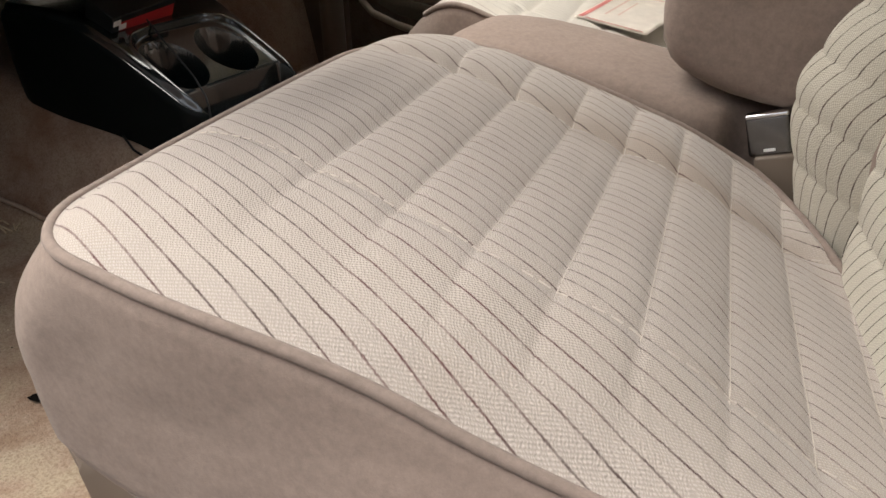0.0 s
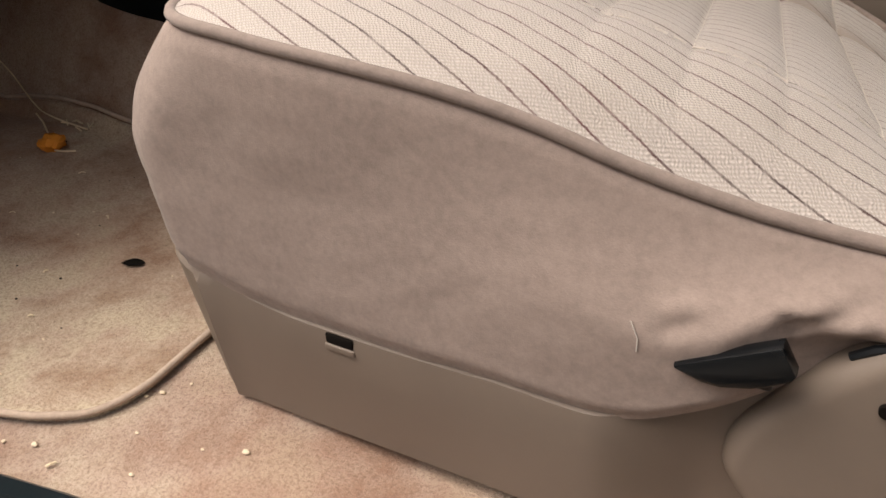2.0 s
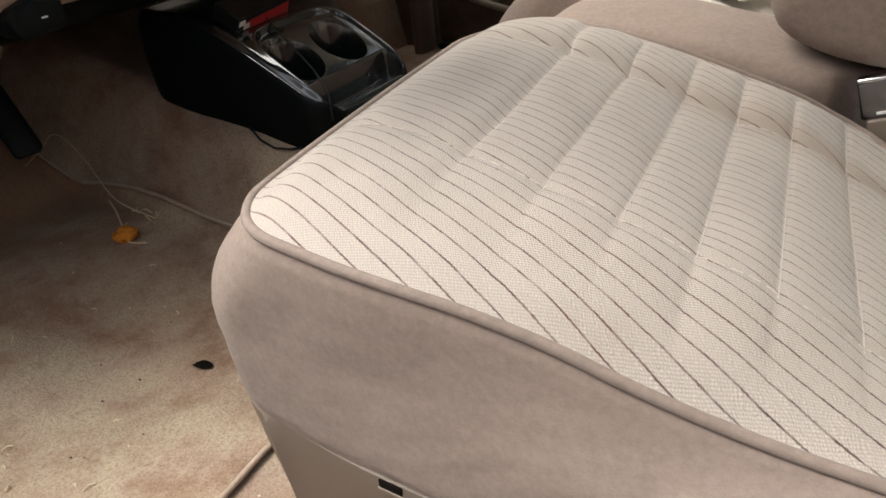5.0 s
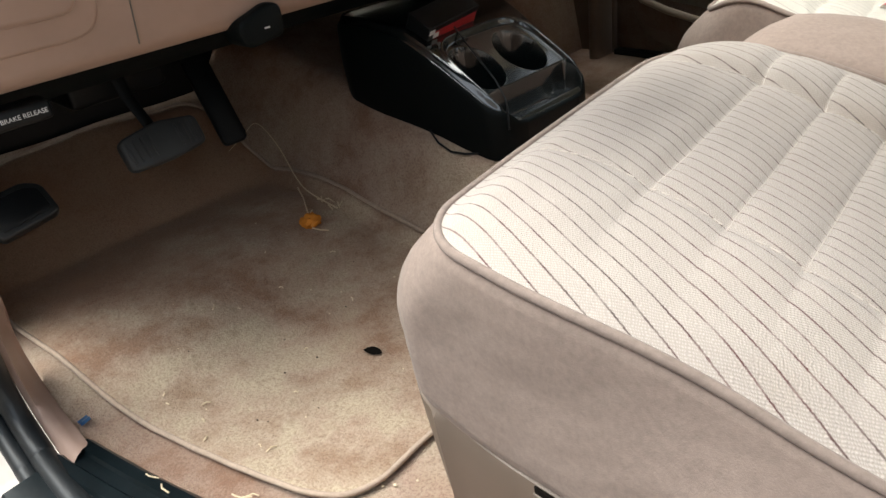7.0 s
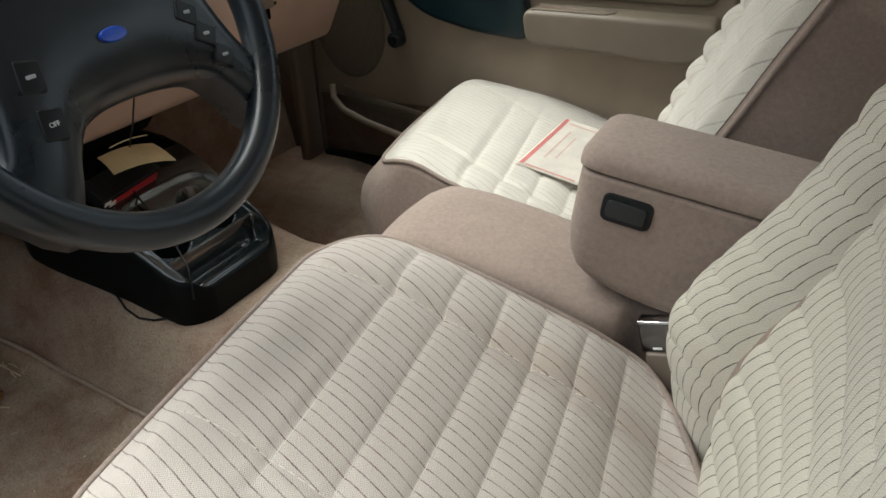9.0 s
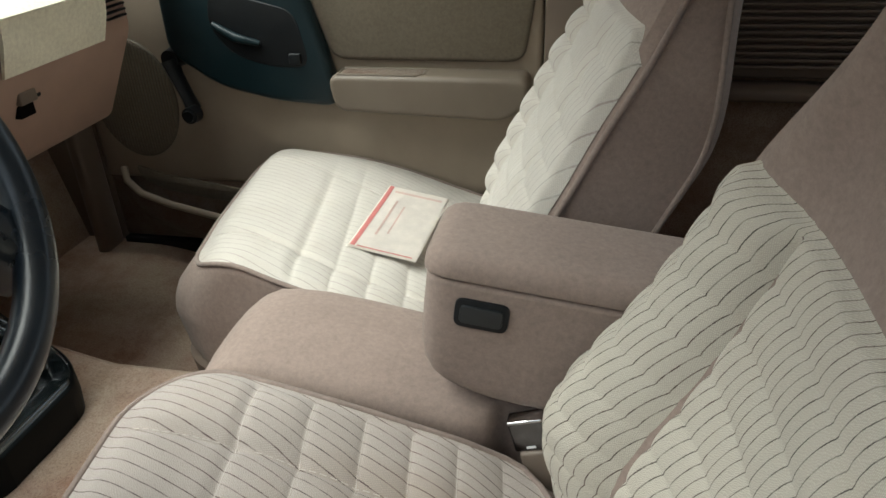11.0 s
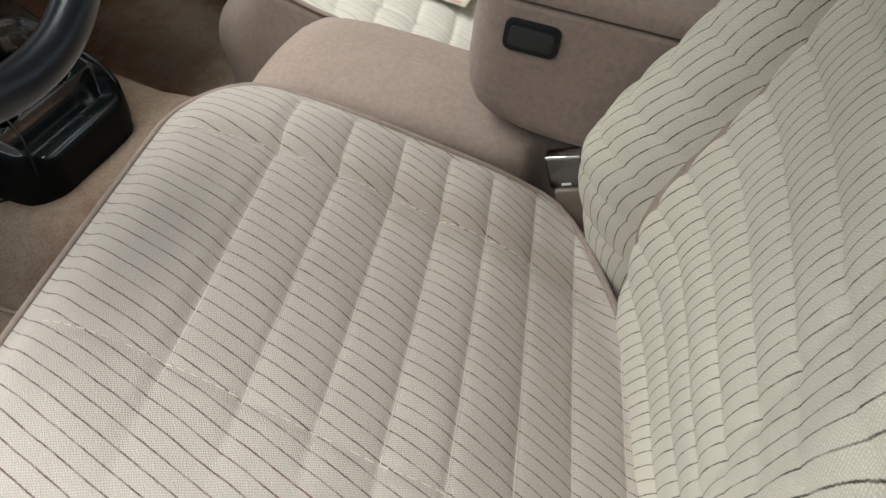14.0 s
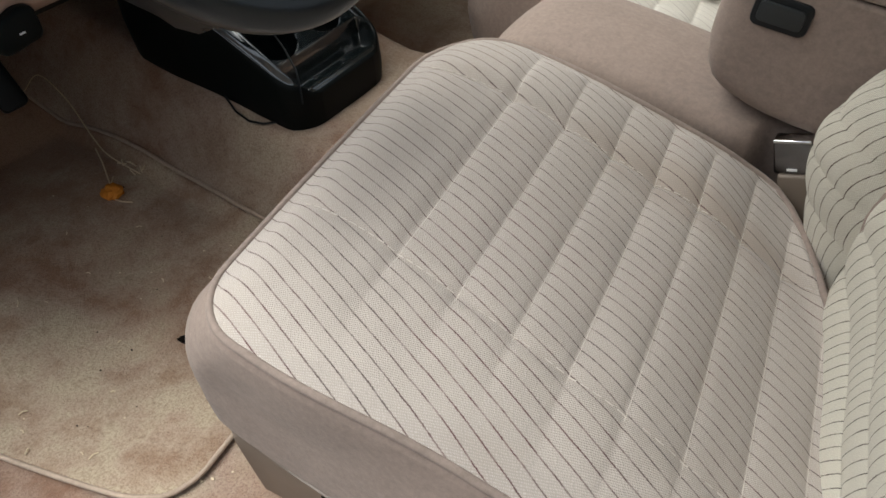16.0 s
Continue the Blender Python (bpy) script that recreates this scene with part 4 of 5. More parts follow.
seam = [(face_x(z) + 0.001, 0.300, z) for z in steps(0.405, 0.60, 8)]
part("panel_seam", tube(seam, 0.0009, 6), SEAM, dash)
shape = rounded([(0.10, 0.425), (0.265, 0.425), (0.27, 0.60), (0.10, 0.60)], 0.035)
bm = prism(shape, -0.02, 0.006, 0.005, 3, "xy")
for v in bm.verts:
    y, z, d = v.co
    v.co = Vector((face_x(z) + d, y, z))
part("fuse_cover", bm, TRIM_PINK, dash, "raised rounded access cover")
shape = rounded([(0.118, 0.452), (0.245, 0.452), (0.25, 0.60), (0.118, 0.60)], 0.02)
bm = prism(shape, 0.0, 0.012, 0.006, 3, "xy")
for v in bm.verts:
    y, z, d = v.co
    v.co = Vector((face_x(z) + d, y, z))
part("cover_pull", bm, TRIM_PINK, dash)
bm = prism(rounded([(0.412, 0.398), (0.457, 0.415), (0.477, 0.41), (0.477, 0.372), (0.422, 0.366)], 0.012), 0.0, 0.05, 0.006, 3, "xy")
for v in bm.verts:
    y, z, d = v.co
    v.co = Vector((-0.88 + d, y, z))
lever = part("hood_release", bm, CONSOLE, dash, "black hood release lever with a white pictogram")
part("pictogram", box(-0.8295, -0.8285, 0.447, 0.454, 0.386, 0.388, 0.0), WHITE, lever)
bm = box(-0.90, -0.861, 0.118, 0.197, 0.352, 0.373, 0.006)
handle = part("brake_release", bm, BLACK, dash, "black parking brake release handle")
text = bpy.data.curves.new("release_words", "FONT")
text.body, text.size, text.align_x, text.align_y = "BRAKE RELEASE", 0.0068, "CENTER", "CENTER"
text.extrude = 0.0002
words = new("release_words", text)
words.parent = handle
HOME[words] = HOME[dash]
words.matrix_local = Matrix.Translation(Vector((-0.8602, 0.1675, 0.363)) - HOME[dash]) @ Matrix(((0, 0, 1, 0), (1, 0, 0, 0), (0, 1, 0, 0), (0, 0, 0, 1)))
text.materials.append(WHITE)
# glove box latch and corner vents
latch = part("glove_latch", box(-0.89, -0.864, 1.150, 1.188, 0.500, 0.520, 0.003), TRIM, dash)
# not hollow: a near-black box paints the shade under the latch
part("latch_recess_shade", box(-0.90, -0.874, 1.152, 1.186, 0.478, 0.499, 0.002), DARK, latch)
bm = bmesh.new()
bmesh.ops.create_cone(bm, cap_ends=True, segments=20, radius1=0.005, radius2=0.005, depth=0.02, matrix=pose(-0.882, 1.199, 0.506, 0, 90, 0))
part("glove_lock", bm, BLACK, dash)
for y0 in (1.398,):
    vent = part("air_vent", box(-0.868, -0.843, y0 - 0.035, y0 + 0.035, 0.575, 0.632, 0.006), TRIM_PINK, dash)
    for k in range(5):
        part("vent_slat", box(-0.846, -0.838, y0 - 0.028, y0 + 0.028, 0.582 + k * 0.0098, 0.586 + k * 0.0098, 0.0008, 1), BLACK, vent)

# ---- passenger door ----
door = thing("door_1", (-0.58, 1.56, 0.05), "closed beige passenger door with a dark handle bezel and window crank", "door", kind="structure")
part("panel", box(-1.075, -0.102, 1.552, 1.60, 0.20, 0.78, 0.012), DOOR_TRIM, door)
part("lower_panel", box(-1.07, -0.104, 1.556, 1.60, 0.05, 0.21, 0.008), DOOR_CARPET_AND_SHADE, door, "brown carpeted lower panel")
shape = rounded([(-0.83, 0.66), (-0.832, 0.489), (-0.73, 0.424), (-0.61, 0.398), (-0.487, 0.390), (-0.50, 0.469), (-0.555, 0.66)], 0.035)
bezel = part("handle_bezel", prism(shape, 1.512, 1.556, 0.014, 4), TEAL, door, "dark plastic handle bezel")
shape = rounded([(-0.735, 0.544), (-0.69, 0.489), (-0.61, 0.466), (-0.535, 0.469), (-0.555, 0.574), (-0.72, 0.614)], 0.03)
part("handle_well", prism(shape, 1.5105, 1.516, 0.004, 3), BLACK, bezel)
part("door_handle", tube([(-0.72, 1.506, 0.549), (-0.675, 1.500, 0.526), (-0.63, 1.506, 0.514)], [0.006, 0.009, 0.005], 10), TEAL, bezel)
part("lock_slider", box(-0.575, -0.552, 1.503, 1.513, 0.476, 0.496, 0.002), BLACK, bezel)
shape = rounded([(-0.486, 0.393), (-0.165, 0.382), (-0.122, 0.412), (-0.120, 0.463), (-0.497, 0.463)], 0.026)
rest = part("armrest", prism(shape, 1.482, 1.556, 0.011, 5), ARM_TRIM, door, "beige door armrest with a pull cup")
# no hollow here: a flush dark plate gives the slot its shade
part("pull_cup_shade", prism(rounded([(-0.472, 1.493), (-0.330, 1.493), (-0.318, 1.503), (-0.318, 1.528), (-0.472, 1.528)], 0.007), 0.458, 0.4638, 0.001, 2, "xy"), DOOR_CARPET_AND_SHADE, rest, "flush dark plate painted as the shade in the finger slot")
part("cup_rim", tube([(-0.476, 1.490, 0.4632), (-0.326, 1.490, 0.4632), (-0.313, 1.503, 0.4632), (-0.313, 1.531, 0.4632), (-0.476, 1.531, 0.4632)], 0.0022, 8, True), ARM_TRIM, rest)
shape = rounded([(-0.55, 0.63), (-0.502, 0.476), (-0.135, 0.476), (-0.112, 0.62), (-0.12, 0.72), (-0.57, 0.72)], 0.03)
part("insert", prism(shape, 1.542, 1.556, 0.008, 3), DOOR_CLOTH, door, "olive-brown cloth insert")
# speaker grille
cx, cz, rx, rz = -0.955, 0.384, 0.098, 0.128
bm = prism([(cx + rx * math.cos(t), cz + rz * math.sin(t)) for t in steps(0, 2 * math.pi, 48)[:-1]], 1.546, 1.556, 0.004, 3)
grille = part("speaker_grille", bm, plastic("grille_cloth", (0.10, 0.085, 0.064), 0.7), door, "round speaker grille with fine vertical bars")
for k in range(-13, 14):
    x = cx + k * 0.0068
    hz = rz * math.sqrt(max(0.0, 1 - (k * 0.0068 / rx) ** 2)) - 0.006
    if hz > 0.01:
        part("grille_bar", box(x - 0.0017, x + 0.0017, 1.5435, 1.548, cz - hz, cz + hz, 0.0006, 1), DOOR_CLOTH, grille)
# window crank
crank = part("window_crank", tube([(-0.830, 1.512, 0.478), (-0.820, 1.510, 0.448), (-0.804, 1.508, 0.408), (-0.795, 1.508, 0.380)], [0.022, 0.018, 0.017, 0.019], 14, flat=0.55), BLACK, door, "black window crank")
bm = bmesh.new()
bmesh.ops.create_cone(bm, cap_ends=True, segments=24, radius1=0.019, radius2=0.016, depth=0.032, matrix=pose(-0.793, 1.492, 0.375, 90, 0, 0))
bmesh.ops.bevel(bm, geom=[e for e in bm.edges if len(e.link_faces) == 2 and e.calc_face_angle() > 1], offset=0.005, segments=3, affect="EDGES")
part("crank_knob", bm, BLACK, crank)
bm = bmesh.new()
bmesh.ops.create_cone(bm, cap_ends=True, segments=24, radius1=0.022, radius2=0.018, depth=0.04, matrix=pose(-0.830, 1.532, 0.479, 90, 0, 0))
part("crank_boss", bm, BLACK, crank)
# map pocket
lip = [(-1.012, 1.534, 0.235), (-1.004, 1.522, 0.207), (-0.970, 1.512, 0.183), (-0.90, 1.505, 0.163), (-0.78, 1.503, 0.138), (-0.6, 1.503, 0.118), (-0.3, 1.503, 0.105), (-0.12, 1.505, 0.10)]
part("pocket_lip", tube(lip, 0.008, 10), DOOR_TRIM, door, "rounded lip of the map pocket")
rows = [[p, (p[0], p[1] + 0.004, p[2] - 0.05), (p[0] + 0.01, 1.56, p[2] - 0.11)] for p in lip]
part("pocket_wall", loft(rows, False, False), DOOR_CARPET_AND_SHADE, door)
# darker plate on the panel, painting the shade inside the pocket mouth
shape = rounded([(-0.995, 0.235), (-0.93, 0.215), (-0.60, 0.165), (-0.15, 0.14), (-0.15, 0.11), (-0.60, 0.13), (-0.93, 0.175), (-0.985, 0.20)], 0.015)
part("pocket_shade", prism(shape, 1.5485, 1.556, 0.003, 2), DOOR_CLOTH, door)

# ---- walls round the cab ----
def slab(name, x0, x1, y0, y1, z0, z1, mat, label, r=0.004):
    return solo(name, box(x0, x1, y0, y1, z0, z1, r), mat, label, name.split("_")[0], kind="structure")


slab("wall_floor_pan", -1.45, 1.15, 0.02, 1.70, -0.16, -0.03, PAINT, "painted steel floor pan under the carpet")
# unseen wall, added only to cut low sky light through the doorway
slab("wall_yard", -6.0, 6.0, -2.75, -2.5, -0.55, 2.0, PLASTER, "plain grey-beige wall added out of view to block low sky")
slab("wall_front", -1.46, -1.41, 0.02, 1.70, -0.03, 0.74, BLACK, "dark firewall behind the pedals")
slab("ceiling", -0.50, 1.15, 0.10, 1.66, 1.16, 1.20, HEADLINER, "beige cloth headliner under the roof")
slab("wall_rear", 1.10, 1.15, 0.10, 1.66, -0.03, 0.62, TRIM, "beige plastic trim on the back of the cab")
# unseen wall and pillar, set well forward to keep door light off the rear
slab("wall_near_rear", 0.16, 1.10, 0.06, 0.12, -0.03, 0.74, TRIM, "beige trim behind the door opening, brought forward to shade the rear")
slab("wall_near_pillar", 0.16, 0.70, 0.065, 0.115, 0.741, 1.16, TRIM, "unseen beige pillar trim, widened to shade the rear of the seat")
slab("wall_near_front", -1.41, -1.06, 0.040, 0.082, -0.03, 0.40, DOOR_CARPET_AND_SHADE, "dark carpeted kick panel beside the pedals")
slab("wall_far_front", -1.41, -1.078, 1.56, 1.62, -0.03, 0.74, TRIM, "beige kick panel ahead of the passenger door")
slab("wall_far_pillar", -0.100, 0.02, 1.545, 1.62, -0.03, 1.16, TRIM, "beige pillar trim behind the passenger door")
slab("wall_far_rear", 0.021, 1.10, 1.57, 1.62, -0.03, 0.78, CARPET, "brown carpeted side of the rear cab")
slab("wall_far_sill", -1.07, -0.10, 1.545, 1.62, -0.03, 0.049, BLACK, "black sill under the passenger door")
slab("wall_kick_far", -1.11, -1.079, 1.49, 1.56, 0.0, 0.40, TRIM, "beige kick panel beside the passenger footwell", 0.012)
bm = sheet(lambda u, v: (-1.17 - 0.08 * v, u, 0.0 + 0.42 * v), steps(1.0, 1.57, 10), steps(0, 1, 8))
solo("wall_toe_far", bm, CARPET, "brown carpet up the passenger toe board", "wall", kind="structure")

def pane(name, corners, label):
    a, b, c, d = [Vector(p) for p in corners]
    off = (b - a).cross(d - a).normalized() * 0.004
    bm = loft([[a, b, c, d], [p + off for p in (a, b, c, d)]])
    return solo(name, bm, GLASS, label, "window", kind="structure")


pane("window_1", [(-1.43, 0.10, 0.745), (-1.43, 1.62, 0.745), (-0.505, 1.62, 1.165), (-0.505, 0.10, 1.165)], "tinted windscreen glass above the dashboard")
pane("window_2", [(-1.40, 1.60, 0.79), (-0.10, 1.60, 0.79), (-0.10, 1.60, 1.16), (-0.505, 1.60, 1.16)], "tinted side glass above the passenger door")
pane("window_3", [(1.12, 0.12, 0.63), (1.12, 1.62, 0.63), (1.12, 1.62, 1.16), (1.12, 0.12, 1.16)], "tinted rear glass of the cab")

pane("window_4", [(0.705, 0.11, 0.745), (1.10, 0.11, 0.745), (1.10, 0.11, 1.155), (0.705, 0.11, 1.155)], "tinted rear quarter glass behind the door opening")

# louvred trim behind the passenger seat
louvre = thing("air_outlet", (0.31, 1.56, 0.45), "beige slatted cab air outlet above a trim ledge", "vent", kind="structure")
part("frame", box(0.12, 0.50, 1.545, 1.572, 0.455, 0.68, 0.006), TRIM, louvre)
for k in range(18):
    part("slat", box(0.14, 0.47, 1.534, 1.548, 0.475 + k * 0.0115, 0.4805 + k * 0.0115, 0.0012, 1), TRIM, louvre)
part("ledge", box(0.04, 0.8, 1.50, 1.572, 0.425, 0.447, 0.008), TRIM, louvre)

# ---- driver's door opening ----
SILL = curve([-0.86, -0.71, -0.52, -0.42, -0.31, -0.15, 0.6], [0.075, 0.106, 0.152, 0.170, 0.185, 0.196, 0.20])
sill = thing("sill", (-0.1, 0.11, -0.03), "scuffed black plastic sill plate in the open doorway", "sill", kind="structure")
rings = []
for x in steps(-0.80, 0.60, 56):
    y = SILL(x)
    ragged = 0.0018 * noise.noise((x * 60, 0, 0))
    rings.append([(x, y + ragged, -0.02), (x, y + ragged, 0.008), (x, y - 0.005, 0.014), (x, y - 0.018, 0.015), (x, y - 0.021, 0.011), (x, y - 0.034, 0.011), (x, y - 0.037, 0.015), (x, y - 0.050, 0.015), (x, y - 0.053, 0.010), (x, y - 0.10, 0.006), (x, y - 0.115, -0.01), (x, y - 0.115, -0.03)])
part("plate", loft(rings, True, True), SILL_VINYL, sill, "", 30)
jamb = thing("door_jamb", (-0.85, 0.05, 0.0), "beige-pink door jamb trim with a black weatherstrip and painted edge", "door jamb", kind="structure")
INNER = [(-0.785, 0.090, 0.016), (-0.85, 0.090, 0.020), (-0.91, 0.090, 0.036), (-0.942, 0.089, 0.075), (-0.93, 0.088, 0.12), (-0.88, 0.086, 0.170), (-0.845, 0.084, 0.225), (-0.81, 0.082, 0.32), (-0.795, 0.080, 0.48), (-0.79, 0.080, 0.62)]
LIP = [(-0.775, 0.058, 0.012), (-0.825, 0.058, 0.020), (-0.872, 0.058, 0.040), (-0.888, 0.058, 0.085), (-0.868, 0.058, 0.135), (-0.838, 0.058, 0.190), (-0.812, 0.058, 0.255), (-0.790, 0.058, 0.36), (-0.78, 0.058, 0.48), (-0.775, 0.058, 0.62)]


def along(pts, n=48):
    """Points at even steps of a smooth line through a few places."""
    ks = list(range(len(pts)))
    cs = [curve(ks, [p[i] for p in pts]) for i in range(3)]
    return [Vector([c(t) for c in cs]) for t in steps(0, len(pts) - 1, n)]


rows = []
for p, q in zip(along(INNER), along(LIP)):
    p = p + Vector((0, -0.013, 0))
    rows.append([p + Vector((-0.014, 0.005, -0.012)), p + Vector((-0.005, 0.003, 0)), p, p * 0.7 + q * 0.3 + Vector((0.002, 0, 0.004)), p * 0.3 + q * 0.7 + Vector((0.002, 0, 0.004)), q, q + Vector((-0.006, -0.006, -0.006))])
part("jamb_trim", loft(rows, False, False), TRIM_PINK, jamb, "", 70)
seal = [(0.58, 0.042, 0.000), (0.0, 0.042, 0.000), (-0.5, 0.042, 0.000)] + [(x - 0.004, 0.038, z - 0.006) for x, y, z in LIP]
part("weatherstrip", tube(along(seal, 90), 0.0135, 12), RUBBER, jamb, "black rubber weatherstrip", 80)
part("seal_flange", tube([p + Vector((-0.010, -0.020, -0.012)) for p in along(seal, 90)], 0.012, 10), RUBBER, jamb, "", 80)
rows = [[p + Vector((-0.006, -0.022, -0.008)), p + Vector((-0.012, -0.036, -0.014)), p + Vector((-0.03, -0.06, -0.03)), p + Vector((-0.07, -0.075, -0.07)), p + Vector((-0.16, -0.085, -0.17))] for p in along(seal, 60)]
part("painted_edge", loft(rows, False, False), PAINT, jamb, "cream painted body edge", 70)

# ---- floor mat ----
OUTLINE = [(-0.492, 0.612), (-0.499, 0.33), (-0.488, 0.262), (-0.500, 0.228), (-0.535, 0.202), (-0.583, 0.187), (-0.723, 0.152), (-0.851, 0.124), (-1.02, 0.104), (-1.10, 0.095), (-1.36, 0.10), (-1.39, 0.30), (-1.38, 0.58), (-1.15, 0.612), (-0.97, 0.613), (-0.79, 0.615)]
mat = thing("floor_mat", (-0.85, 0.36, 0.0), "stained brown carpet floor mat with a pale bound edge", "floor mat")


def inside(x, y, poly):
    hit = False
    for (xa, ya), (xb, yb) in zip(poly, poly[1:] + poly[:1]):
        if (ya > y) != (yb > y) and x < (xb - xa) * (y - ya) / (yb - ya) + xa:
            hit = not hit
    return hit


def mat_height(x, y):
    return floor_height(x, y) + 0.008 + 0.004 * noise.noise((x * 5, y * 7, 2.0)) + 0.0015 * noise.noise((x * 25, y * 25, 2.0))


edge = []
bend = rounded(OUTLINE, 0.06, 6)
for (xa, ya), (xb, yb) in zip(bend, bend[1:] + bend[:1]):
    n = max(1, int(math.hypot(xb - xa, yb - ya) / 0.010))
    edge += [(xa + (xb - xa) * i / n, ya + (yb - ya) * i / n) for i in range(n)]
centre = (-0.85, 0.37)
rings = []
for f in steps(1.0, 0.0, 60)[:-1]:
    rings.append([(centre[0] + (x - centre[0]) * f, centre[1] + (y - centre[1]) * f) for x, y in edge])
rings = [[(x, y, mat_height(x, y) - (0.006 if i == 0 else 0)) for x, y in ring] for i, ring in enumerate(rings)]
bm = loft(rings, True, False)
bm.verts.ensure_lookup_table()
bm.faces.new([bm.verts[k] for k in range(len(bm.verts) - len(edge), len(bm.verts))])
part("carpet_sheet", bm, MAT, mat, "", 80)
part("binding", tube([(x, y, mat_height(x, y)) for x, y in edge], 0.0032, 8, True), MAT_EDGE, mat, "pale stitched binding", 80)
# worn hole through the pile: a near-black patch paints its shaded depth
bm = bmesh.new()
ring = []
for k in range(18):
    a = 2 * math.pi * k / 18
    r = 0.010 + 0.004 * noise.noise((math.cos(a) * 2, math.sin(a) * 2, 5))
    x, y = -0.655 + 1.25 * r * math.cos(a) + 0.3 * r * math.sin(a), 0.392 + 0.75 * r * math.sin(a)
    ring.append((x, y, mat_height(x, y) + 0.0030))
mid = (-0.655, 0.392, mat_height(-0.655, 0.392) + 0.0028)
loft([ring, [tuple(0.5 * (a + b) for a, b in zip(p, mid)) for p in ring]], True, False, bm)
bm.faces.new([bm.verts.new(tuple(0.5 * (a + b) for a, b in zip(p, mid))) for p in ring])
part("worn_hole", bm, DARK, mat, "worn hole, its shaded depth painted as a near-black patch")

# ---- pedals ----
brake = thing("brake_pedal", (-1.16, 0.42, 0.10), "black rubber brake pedal with ribbed ends", "pedal")
B = pose(-1.13, 0.395, 0.199, 0, -28, 0) @ pose(0, 0, 0, 3, 0, 4)
shape = rounded([(-0.067, -0.027), (0.0, -0.032), (0.066, -0.025), (0.068, 0.022), (0.0, 0.032), (-0.066, 0.025)], 0.012)
bm = prism(shape, 0.0, 0.020, 0.005, 3, "xy")
for v in bm.verts:
    y, z, d = v.co
    v.co = B @ Vector((d - 6.0 * 0.4 * y * y, y, z))
pad = part("pad", bm, PAD_RUBBER, brake, "", 50)
for k in range(-5, 6):
    if abs(k) < 2:
        continue
    bm = box(0.0185, 0.0215, k * 0.0115 - 0.0022, k * 0.0115 + 0.0022, -0.018, 0.018, 0.001, 1)
    for v in bm.verts:
        v.co = B @ (v.co + Vector((-2.4 * v.co.y**2, 0, 0)))
    part("pad_rib", bm, PAD_RUBBER, pad)
part("arm", tube([(-1.15, 0.395, 0.215), (-1.19, 0.385, 0.27), (-1.22, 0.375, 0.42)], [0.010, 0.011, 0.011], 10, flat=0.5), BLACK, brake)
part("bracket", box(-1.36, -1.22, 0.31, 0.47, 0.26, 0.44, 0.01), BLACK, brake, "dark pedal bracket under the dashboard")
gas = thing("accelerator_pedal", (-1.2, 0.53, 0.05), "black accelerator pedal under the dashboard", "pedal")
shape = rounded([(-0.024, -0.085), (0.022, -0.085), (0.028, 0.085), (-0.018, 0.085)], 0.012)
bm = prism(shape, 0.0, 0.014, 0.004, 2, "xy")
G = pose(-1.20, 0.525, 0.215, 0, -35, 0)
for v in bm.verts:
    y, z, d = v.co
    v.co = G @ Vector((d, y, z))
part("pad", bm, BLACK, gas)
part("arm", tube([(-1.23, 0.525, 0.24), (-1.27, 0.522, 0.32), (-1.28, 0.52, 0.46)], 0.008, 8), BLACK, gas)
park = thing("parking_brake_pedal", (-1.18, 0.19, 0.06), "black parking brake pedal by the kick panel", "pedal")
K = pose(-1.10, 0.168, 0.188, 0, -38, 0) @ pose(0, 0, 0, 14, 0, 0)
shape = rounded([(-0.05, -0.028), (0.034, -0.036), (0.039, 0.010), (0.02, 0.026), (-0.05, 0.034)], 0.010)
bm = prism(shape, 0.0, 0.022, 0.004, 3, "xy")
for v in bm.verts:
    y, z, d = v.co
    v.co = K @ Vector((d, y, z))
pad = part("pad", bm, RUBBER, park)
bm = prism(rounded([(-0.043, -0.020), (0.027, -0.027), (0.031, 0.007), (0.015, 0.018), (-0.043, 0.025)], 0.008), 0.020, 0.0245, 0.002, 2, "xy")
for v in bm.verts:
    y, z, d = v.co
    v.co = K @ Vector((d, y, z))
part("tread", bm, BLACK, pad)
part("arm", tube([(-1.11, 0.14, 0.20), (-1.15, 0.125, 0.25), (-1.19, 0.115, 0.42)], 0.010, 8), BLACK, park)

# ---- floor console ----
console = thing("floor_console", (-0.86, 0.81, 0.14), "black plastic floor console with two cup holders and a tray", "console")
CX, REAR, NOSE = 0.818, -0.692, -1.045
BED = curve([-1.06, -1.0, -0.93, -0.88, -0.84, -0.78, -0.70, -0.66], [0.330, 0.330, 0.326, 0.315, 0.296, 0.261, 0.213, 0.190])
CUPS = ((-0.783, 0.757, 0.042), (-0.784, 0.857, 0.042))


def console_half(x):
    w, r = 0.105 + 0.026 * smooth(-0.66, -1.02, x), 0.045
    d = min(REAR - x, x - NOSE)
    return w if d > r else w - r + math.sqrt(max(0.0, r * r - (r - d) ** 2))


